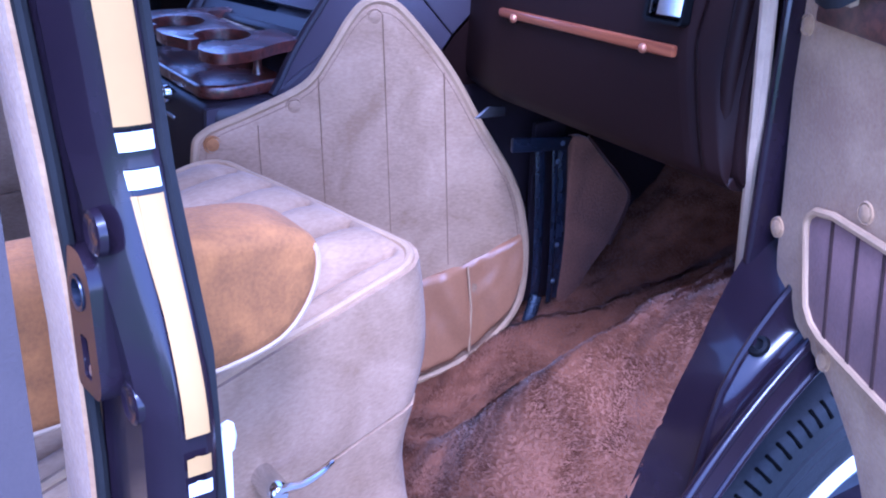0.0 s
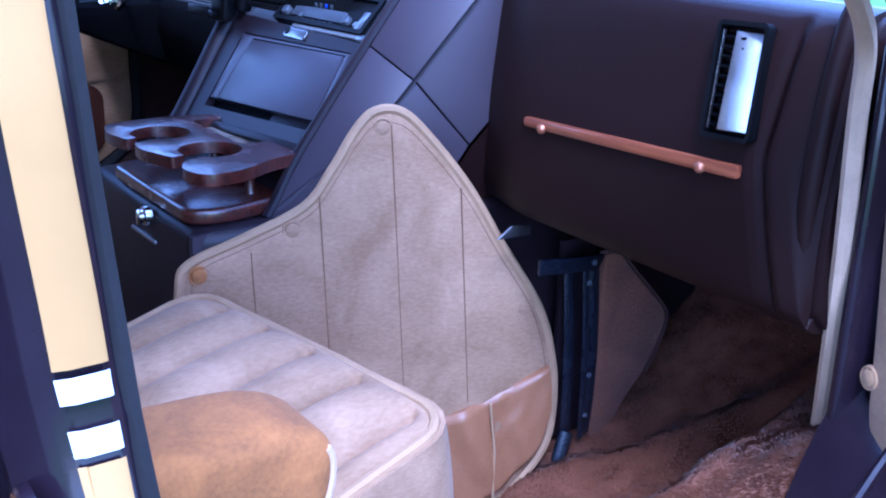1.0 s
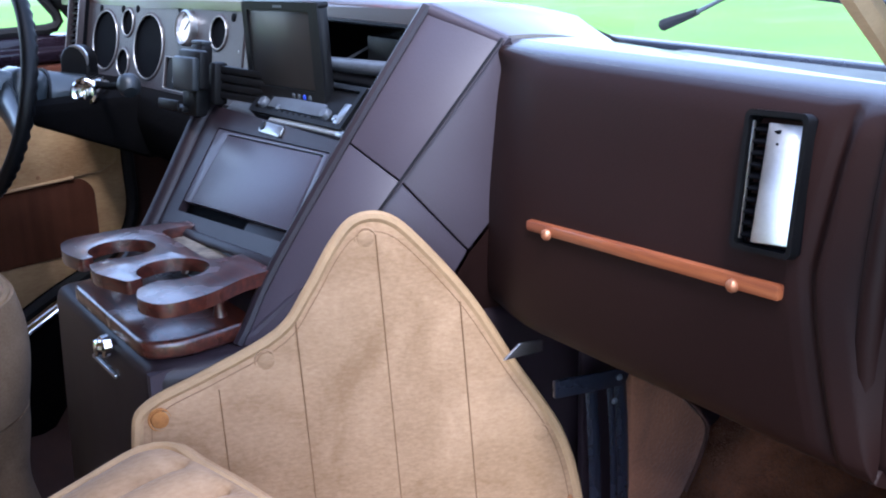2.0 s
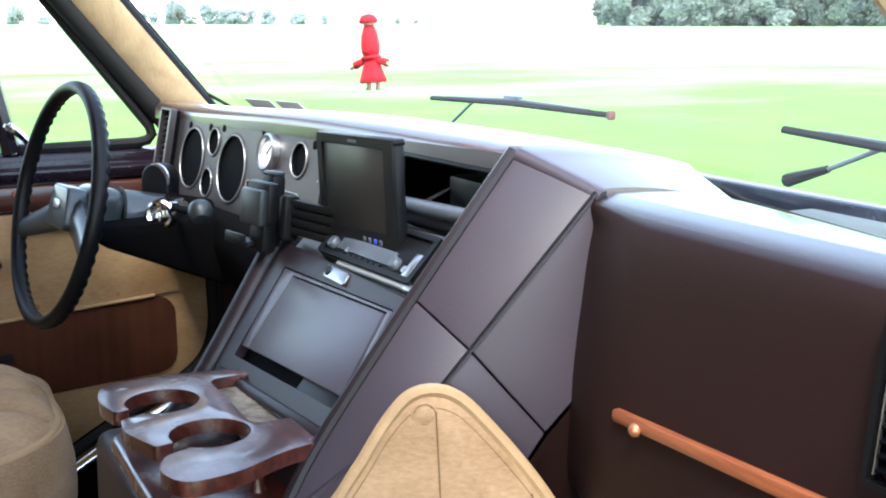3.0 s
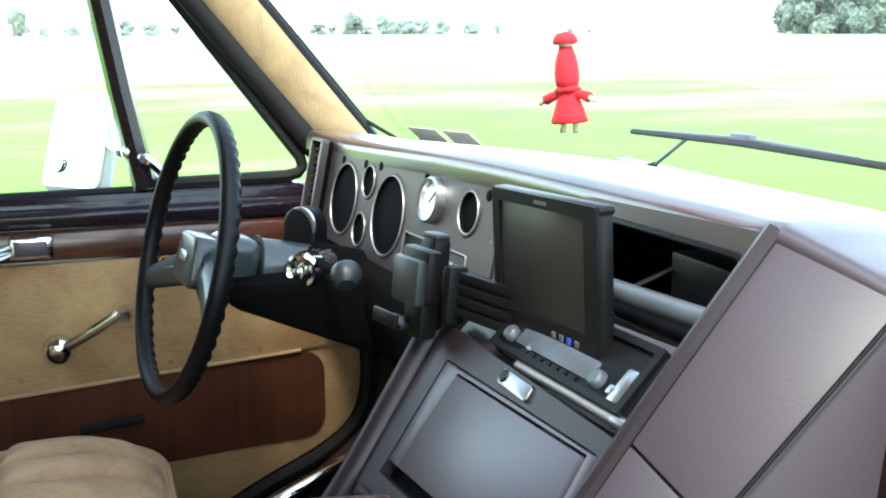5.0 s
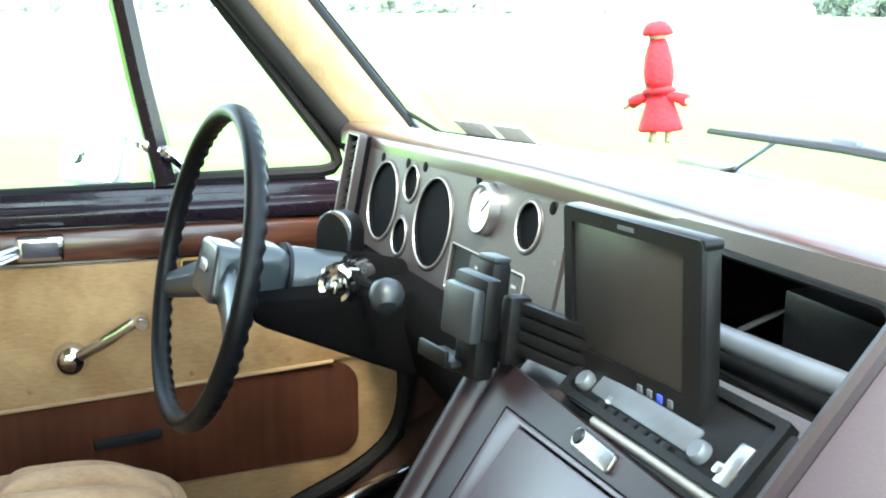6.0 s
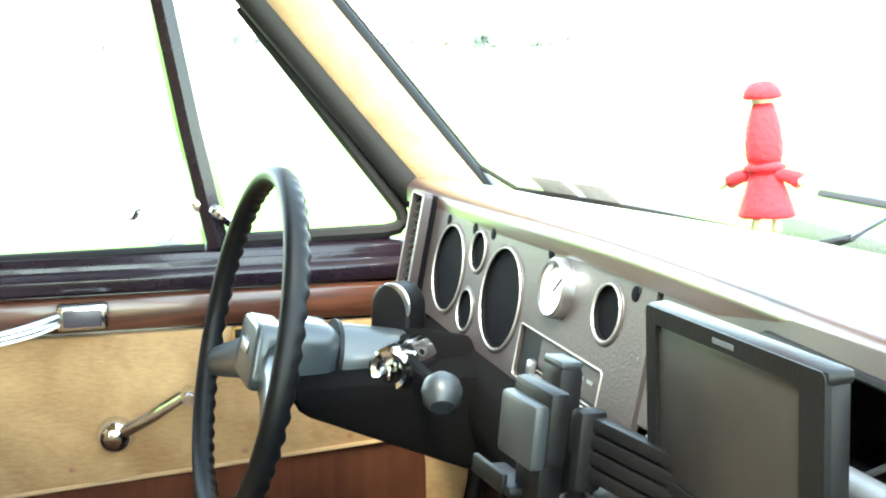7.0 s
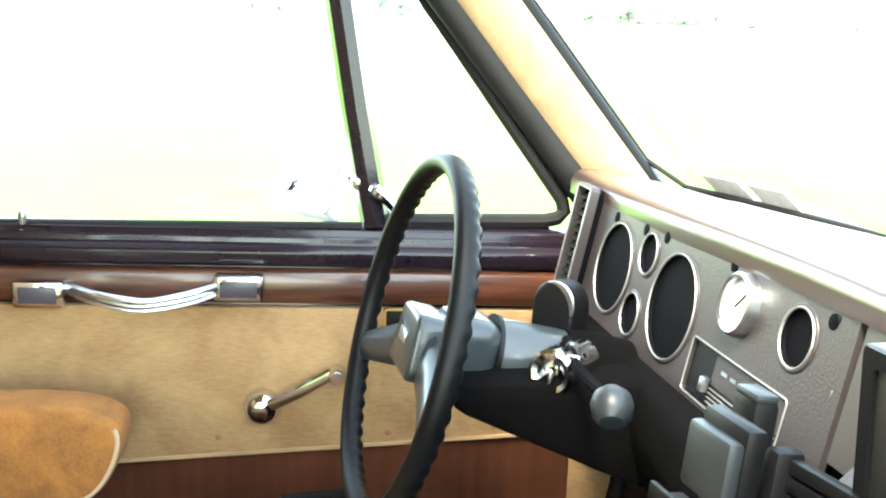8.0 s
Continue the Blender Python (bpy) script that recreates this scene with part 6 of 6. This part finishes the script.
# ---- steering wheel and column ----
def steering():
    s = thing("steering_wheel", (-0.567, 0.85, 1.30), "black two-spoke steering wheel on a grey column", "steering wheel")
    m = frame_of((-0.5453, 0.8345, 1.3165), (0.9907, 0.1357, 0), (-0.0324, 0.2364, 0.9711))  # z towards the driver
    R = 0.1724
    circle = [Vector((R * math.cos(2 * math.pi * i / 264), R * math.sin(2 * math.pi * i / 264), 0)) for i in range(264)]
    bm = tube(circle, 0.0098, 12, closed=True, flat=1.15, up=(0, 0, 1))
    for v in bm.verts:  # finger grips on the far side
        a = math.atan2(v.co.y, v.co.x)
        if v.co.z < 0.002:
            v.co.z -= 0.003 * (0.5 + 0.5 * math.cos(a * 60)) * min(1, (0.002 - v.co.z) / 0.006)
    part("rim", moved(bm, m), BLACK, s, "black moulded rim with finger grips")
    for a in (-20, 200):
        c, sn = math.cos(radians(a)), math.sin(radians(a))
        pts = [(c * R * 0.98, sn * R * 0.98, -0.002), (c * 0.12, sn * 0.12, -0.012), (c * 0.07, sn * 0.07, -0.02), (c * 0.03, sn * 0.03, -0.022)]
        part("spoke", moved(tube(pts, 0.021, 10, flat=0.42, up=(0, 0, 1), taper=lambda t: 0.75 + 0.6 * t), m), COLUMN, s, "blue-grey spoke")
    hub = part("horn_pad", moved(prism(round_poly([(-0.046, -0.034, 0.014), (0.046, -0.034, 0.014), (0.036, 0.030, 0.012), (-0.036, 0.030, 0.012)], 4), "xy", -0.032, -0.002, 0.008, 3), m), COLUMN, s, "dark horn pad with metal badge")
    part("badge", moved(box((0, 0.002, -0.0005), (0.026, 0.013, 0.003), 0.002), m), STEEL, hub)
    part("hub", moved(box((0.004, 0.004, -0.060), (0.074, 0.066, 0.062), 0.019, None, 5), m), COLUMN, s, "blue-grey boxed column cover")
    col = part("column", moved(lathe([(0.0, -0.088), (0.036, -0.089), (0.038, -0.10), (0.040, -0.165), (0.0, -0.168)], m, 28), Matrix()), COLUMN, s, "blue-grey column shroud")
    part("collar", moved(lathe([(0.0, -0.086), (0.0405, -0.087), (0.0405, -0.0915), (0.036, -0.093)], m, 28), Matrix()), BLACK, col)
    lock = frame_of((-0.510, 0.987, 1.298), (0.55, 0.83, 0), (0, 0.1, 1)) @ Matrix.Scale(1.22, 4)
    k = part("ignition_lock", lathe([(0.0, 0.010), (0.0105, 0.010), (0.0115, 0.026), (0.0155, 0.0275), (0.0185, 0.025), (0.0195, 0.014), (0.017, 0.006), (0.0185, -0.004), (0.0185, -0.03)], lock, 26), CHROME, col, "chrome ignition lock with keys")
    part("lug", moved(box((0.014, 0.012, 0.020), (0.016, 0.008, 0.008), 0.003), lock), CHROME, k)
    part("key", moved(box((0, -0.002, 0.022), (0.004, 0.013, 0.014), 0.0015), lock), CHROME, k)
    part("key_fob", box((-0.495, 0.966, 1.253), (0.005, 0.010, 0.048), 0.002), TEAK, k, "brown key tag")
    part("key_ring", tube([(-0.497 + 0.003 * math.cos(a), 0.966 + 0.007 * math.cos(a), 1.280 + 0.009 * math.sin(a)) for a in np.linspace(0, 6.2, 16)], 0.0014, 6), CHROME, k)
    part("column_sleeve", moved(lathe([(0.0, -0.160), (0.042, -0.161), (0.044, -0.17), (0.044, -0.28)], m, 28), Matrix()), LINER, col, "black sleeve round the column")
    gi = frame_of((-0.590, 0.994, 1.337), (0.75, 0.66, 0), (0, 0.1, 1))
    dome = [(-0.026, -0.030)] + arc(0, 0.0, 0.026, 180, 0, 18) + [(0.026, -0.030)]
    g = part("shift_indicator", moved(prism(dome, "xy", -0.022, 0.010, 0.005, 3), gi), BLACK, col, "black domed shift indicator")
    part("window", moved(tube([(0.0235 * math.cos(a), 0.0235 * math.sin(a), 0.008) for a in np.linspace(-0.4, 1.9, 20)], 0.0042, 8, flat=0.7, up=(0, 0, 1), taper=lambda t: 0.35 + 0.65 * math.sin(math.pi * t)), gi), STEEL, g, "bright crescent of the indicator window")
    part("tilt_lever", tube([(-0.60, 0.93, 1.29), (-0.63, 0.91, 1.27)], 0.004, 8), CHROME, col)
    sh = part("lower_shroud", prism([(0.872, 1.292), (0.880, 1.262), (0.95, 1.232), (1.06, 1.185), (1.10, 1.180), (1.10, 1.292)], "yz", -0.625, -0.475, 0.014), LINER, col)
    gl = part("gear_lever", tube(smooth_line([(-0.54, 0.995, 1.315), (-0.46, 0.99, 1.312), (-0.38, 0.99, 1.32), (-0.335, 0.988, 1.327)], 5), 0.0055, 8), LINER, col, "black column gear lever with round knob")
    part("knob", lathe([(0, 0.022), (0.012, 0.020), (0.019, 0.012), (0.021, 0.0), (0.018, -0.010), (0.009, -0.018), (0, -0.02)], frame_of((-0.318, 0.986, 1.329), (0.2, 0.98, 0), (0.6, -0.1, 0.8)) @ Matrix.Scale(0.82, 4), 22), KNOB, gl, "blue-grey round knob")
    for p in ((-0.53, 0.924, 1.258), (-0.58, 0.924, 1.258)):
        part("screw", lathe([(0, 0.008), (0.005, 0.007), (0.007, 0.002), (0.007, 0)], frame_of(p, (1, 0, 0), (0, 0, 1)), 12), BLACK, sh)


steering()

# dark wiring and pedal box under the dash
under = part("pedal_box", prism([(1.15, 1.2), (1.12, 0.95), (1.3, 0.7), (1.55, 0.7), (1.55, 1.2)], "yz", -0.42, -0.17, 0.02), BLACK)
tagged(under, "black pedal box and wiring below the column", "pedal box")
chrome_bar = thing("sill_trim", (-0.81, 1.0, 0.62), "polished metal strip on the driver's door sill", "trim")
part("bar", tube(smooth_line([(-0.835, 1.17, 0.925), (-0.82, 1.115, 0.915), (-0.80, 1.04, 0.895), (-0.785, 0.96, 0.865), (-0.775, 0.86, 0.815)], 6), 0.014, 10, flat=0.5, up=(0.5, 0, 1)), CHROME, chrome_bar, "bright curved metal strip")
part("sill_box", prism([(1.18, 0.62), (1.18, 0.912), (1.115, 0.902), (1.04, 0.882), (0.96, 0.852), (0.86, 0.80), (0.78, 0.70), (0.76, 0.62)], "yz", -0.845, -0.775, 0.006), LINER, chrome_bar, "black sill beside the door")


# ---- red knitted doll on a string ----
def doll():
    m = pose(-0.034, 1.115, 1.509, 0, 0, 30) @ pose(0, 0, 0, 0, -5, 0) @ Matrix.Diagonal((1, 1, 0.96, 1))
    red = [lathe([(0.0, 0.001), (0.0160, 0.0), (0.0178, 0.0015), (0.0160, 0.007), (0.0128, 0.016), (0.0098, 0.024), (0.0090, 0.0275), (0.0, 0.029)], m, 20, 0.7),
           lathe([(0.0, 0.027), (0.0115, 0.0278), (0.0130, 0.0300), (0.0095, 0.0325), (0.0, 0.033)], m, 18, 0.8),
           lathe([(0.0, 0.031), (0.0088, 0.0315), (0.0106, 0.037), (0.0110, 0.044), (0.0100, 0.053), (0.0078, 0.061), (0.0056, 0.0665), (0.0, 0.067)], m, 18),
           lathe([(0.0, 0.0705), (0.0098, 0.0692), (0.0112, 0.0705), (0.0102, 0.0745), (0.0072, 0.0782), (0.003, 0.0798), (0.0, 0.080)], m, 16)]
    skin = [lathe([(0.0, 0.0665), (0.0055, 0.0668), (0.0062, 0.069), (0.0052, 0.0708), (0.0, 0.071)], m, 14)]
    for s in (-1, 1):
        red.append(moved(tube([(s * 0.006, 0, 0.0255), (s * 0.015, -0.001, 0.0245), (s * 0.0225, -0.002, 0.0215)], 0.0042, 10, taper=lambda t: 0.85 + 0.35 * t), m))
        skin.append(moved(tube([(s * 0.0225, -0.002, 0.0215), (s * 0.0265, -0.002, 0.0195), (s * 0.0285, -0.002, 0.0185)], 0.0021, 8), m))
        skin.append(moved(tube([(s * 0.006, 0, 0.003), (s * 0.0064, 0, -0.004), (s * 0.0068, -0.001, -0.008)], 0.0028, 8, taper=lambda t: 0.8 + 0.3 * t), m))
    skin.append(moved(tube([(0, 0, 0.0795), (0.001, 0.0, 0.16), (0, 0, 0.27)], 0.0005, 5), m))
    red = join(*red)
    count = len(red.faces)
    d = part("hanging_doll", join(red, *skin), RED, angle=60, tidy=False)
    d.data.materials.append(CREAM_CLOTH)
    for f in d.data.polygons:
        f.use_smooth = True
        if f.index >= count:
            f.material_index = 1
    for v in d.data.vertices:
        v.co += Vector(noise.noise_vector(v.co * 330)) * 0.0007
    tagged(d, "small red knitted doll with pale feet hanging on a string", "doll")


doll()


# ---- outside the glass: wipers, mirror; stickers on the glass ----
def wiper(a, b, pivot, elbow, name):
    w = thing(name, pivot, "black windscreen wiper with grey arm resting on the glass", "wiper", group="windscreen wipers")
    a, b = Vector(a), Vector(b)
    c = a.lerp(b, 0.5) + Vector((0, 0.006, 0.0075))
    part("blade", tube([a, a.lerp(b, 0.5) + Vector((0, 0, 0.003)), b], 0.0042, 8, flat=0.8), RUBBER, w)
    part("spine", tube([a.lerp(b, 0.1) + Vector((0, 0.002, 0.003)), c, a.lerp(b, 0.9) + Vector((0, 0.002, 0.003))], 0.0025, 8), STEEL_DARK, w)
    part("clip", box(c, (0.04, 0.010, 0.012), 0.003), STEEL_DARK, w)
    joint = a.lerp(b, 0.28) + Vector((0, 0.005, 0.004))
    part("arm", tube([joint, Vector(elbow)], 0.0026, 8), STEEL_DARK, w)
    part("arm_head", tube([Vector(elbow), Vector(elbow).lerp(Vector(pivot), 0.5), Vector(pivot)], 0.0048, 8, taper=lambda t: 0.8 + 0.7 * t), RUBBER, w, "dark arm head")
    part("tip", box(b, (0.008, 0.011, 0.012), 0.003), mat_tip, w)


wiper((-0.462, 1.405, 1.458), (0.028, 1.400, 1.466), (-0.504, 1.42, 1.393), (-0.417, 1.415, 1.42), "windscreen_wiper")
wiper((0.33, 1.385, 1.475), (0.82, 1.325, 1.455), (0.308, 1.415, 1.421), (0.37, 1.405, 1.44), "windscreen_wiper")


def mirror():
    m = thing("wing_mirror", (-1.2, 0.75, 1.38), "chrome and white wing mirror on a bracket", "mirror")
    q = frame_of((-1.215, 0.745, 1.393), (0.744, 0.668, 0), (-0.207, 0.231, 0.95))
    b = part("shell", moved(box((0, 0, 0.012), (0.15, 0.175, 0.03), 0.014, None, 3), q), WHITE, m, "white mirror shell")
    part("mirror_glass", moved(prism(rounded(-0.068, -0.08, 0.068, 0.08, 0.016), "xy", 0.0275, 0.030), q), CHROME, b)
    part("spot_mirror", moved(lathe([(0.017, 0.031), (0.016, 0.036), (0, 0.038)], q @ pose(-0.035, -0.04, 0), 16), Matrix()), CHROME, b)
    part("bracket", tube(smooth_line([(-1.18, 0.775, 1.40), (-1.06, 0.785, 1.405), (-0.985, 0.81, 1.395), (-0.955, 0.84, 1.362)], 5), 0.010, 8), CHROME, m)
    part("ball", lathe([(0, 0.014), (0.010, 0.010), (0.014, 0), (0.010, -0.010), (0, -0.014)], pose(-1.014, 0.791, 1.404), 14), CHROME, m)


mirror()
for k, (x, w) in enumerate(((-0.800, 0.066), (-0.722, 0.062))):
    def f(u, v):
        xx, z = x + w * (u - 0.5) - 0.012 * v, 1.415 + 0.025 * v
        return Vector((xx, ws(xx, z) - 0.004, z))
    st = part("window_sticker", sheet(f, 4, 4, 0.001), STICKER)
    tagged(st, "grey back of a square sticker on the windscreen", "sticker", group="windscreen stickers")


# ---- far trees ----
def leaf_material(name, color, through):
    m = mat(name, color, 0.8, vary=0.22, scale=0.3, fine=2, bump=0)
    n, l = m.node_tree.nodes, m.node_tree.links
    tr, mx = n.new("ShaderNodeBsdfTranslucent"), n.new("ShaderNodeMixShader")
    tr.inputs[0].default_value = (*through, 1)
    l.new(n["Principled BSDF"].outputs[0], mx.inputs[1])
    l.new(tr.outputs[0], mx.inputs[2])
    l.new(mx.outputs[0], n["Material Output"].inputs[0])
    return m


# distance haze is put into both leaf colours, more for the far trees
LEAF = leaf_material("haze_greyed_foliage", (0.27, 0.325, 0.285), (0.30, 0.37, 0.31))
LEAF_FAR = leaf_material("haze_paled_far_foliage", (0.50, 0.56, 0.555), (0.50, 0.56, 0.545))
BARK = mat("grey_bark", (0.12, 0.10, 0.08), 0.9, scale=2, fine=20)


def tree(name, seed, h, w, clumps, leaves, size, leaf, label):
    """A tapered trunk with limbs, and a crown of clumps of small leaves."""
    rnd = random.Random(seed)
    t = thing(name, (0, 0, 0), label, "tree", group="distant trees")
    limbs = [tube([(0, 0, 0), (0.1, 0, h * 0.25), (0.0, 0.1, h * 0.6)], 0.03 * h, 7, taper=lambda s: 1 - 0.6 * s)]
    blobs = []
    for i in range(clumps):
        a, e = rnd.uniform(0, 6.28), rnd.uniform(0.10, 0.86)
        wide = math.sin(math.pi * min(1, e + 0.12)) ** 0.6
        tip = Vector((math.cos(a) * w * 0.40 * wide * rnd.uniform(0.3, 1), math.sin(a) * w * 0.40 * wide * rnd.uniform(0.3, 1), h * e))
        limbs.append(tube([(0, 0, h * 0.3), tip * 0.6 + Vector((0, 0, h * 0.15)), tip], 0.012 * h, 5, taper=lambda s: 1 - 0.7 * s))
        blobs.append((tip, h * rnd.uniform(0.10, 0.19)))
    part("trunk", join(*limbs), BARK, t)
    vs, fs = [], []
    for c, r in blobs:
        for j in range(leaves):
            d = Vector((rnd.gauss(0, 1), rnd.gauss(0, 1), rnd.gauss(0, 0.8))).normalized() * r * rnd.uniform(0.2, 1.1)
            p = c + d
            if p.z < h * 0.05:
                continue
            s = h * size * rnd.uniform(0.6, 1.3)
            u = Vector((rnd.gauss(0, 1), rnd.gauss(0, 1), rnd.gauss(0, 1))).normalized()
            v = u.orthogonal().normalized()
            k = len(vs)
            vs += [p - u * s, p + v * s * 0.7, p + u * s, p - v * s * 0.7]
            fs.append((k, k + 1, k + 2, k + 3))
    me = bpy.data.meshes.new("crown")
    me.from_pydata([tuple(v) for v in vs], [], fs)
    me.materials.append(leaf)
    c = new("crown", me)
    c.parent = t
    return t


NEAR_LABEL, FAR_LABEL = "distant broadleaf tree at the field's edge, leaves greyed for haze", "tree on the horizon beyond the fields, haze put into its leaf colour"
kinds = [tree("tree", 3, 8.0, 8.5, 34, 330, 0.046, LEAF, NEAR_LABEL), tree("tree", 8, 7.0, 9.5, 34, 330, 0.046, LEAF, NEAR_LABEL), tree("tree", 21, 9.0, 8.0, 34, 330, 0.046, LEAF, NEAR_LABEL),
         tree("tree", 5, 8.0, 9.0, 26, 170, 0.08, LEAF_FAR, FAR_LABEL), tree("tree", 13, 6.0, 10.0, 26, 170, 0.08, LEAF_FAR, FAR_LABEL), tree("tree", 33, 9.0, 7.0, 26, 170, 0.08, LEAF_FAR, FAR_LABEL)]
placed = set()


def place(k, az, dist, scale, turn, sunk):
    """Stands tree k at a bearing (degrees left of straight ahead) and distance; the first of a kind is the built one itself."""
    a = radians(az)
    m = pose(-dist * math.sin(a), dist * math.cos(a), -sunk * scale, 0, 0, turn)
    kinds[k].scale = (scale,) * 3
    if k in placed:
        copy_thing(kinds[k], m)
    else:
        placed.add(k)
        HOME[k] = m @ Matrix.Scale(scale, 4)


HOME = {}
rt = random.Random(5)
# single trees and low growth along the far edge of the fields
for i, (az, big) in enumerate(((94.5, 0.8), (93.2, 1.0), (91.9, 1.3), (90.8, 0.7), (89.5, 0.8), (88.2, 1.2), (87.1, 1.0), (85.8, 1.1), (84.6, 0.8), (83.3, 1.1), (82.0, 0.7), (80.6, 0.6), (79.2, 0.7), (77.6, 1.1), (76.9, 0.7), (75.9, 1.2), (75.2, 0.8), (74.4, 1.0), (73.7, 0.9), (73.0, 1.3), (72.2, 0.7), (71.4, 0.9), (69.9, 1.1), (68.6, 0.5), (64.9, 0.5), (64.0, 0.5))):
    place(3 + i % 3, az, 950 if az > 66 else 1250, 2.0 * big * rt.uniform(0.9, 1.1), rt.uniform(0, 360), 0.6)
# edge of a wood
for i in range(40):
    az = 53.8 - i * 0.72
    place(i % 3, az, 480 + rt.uniform(0, 60), (3.3 if i < 6 else 2.6) * rt.uniform(0.85, 1.15), rt.uniform(0, 360), 0.4)
for k, m in HOME.items():
    kinds[k].matrix_basis = m
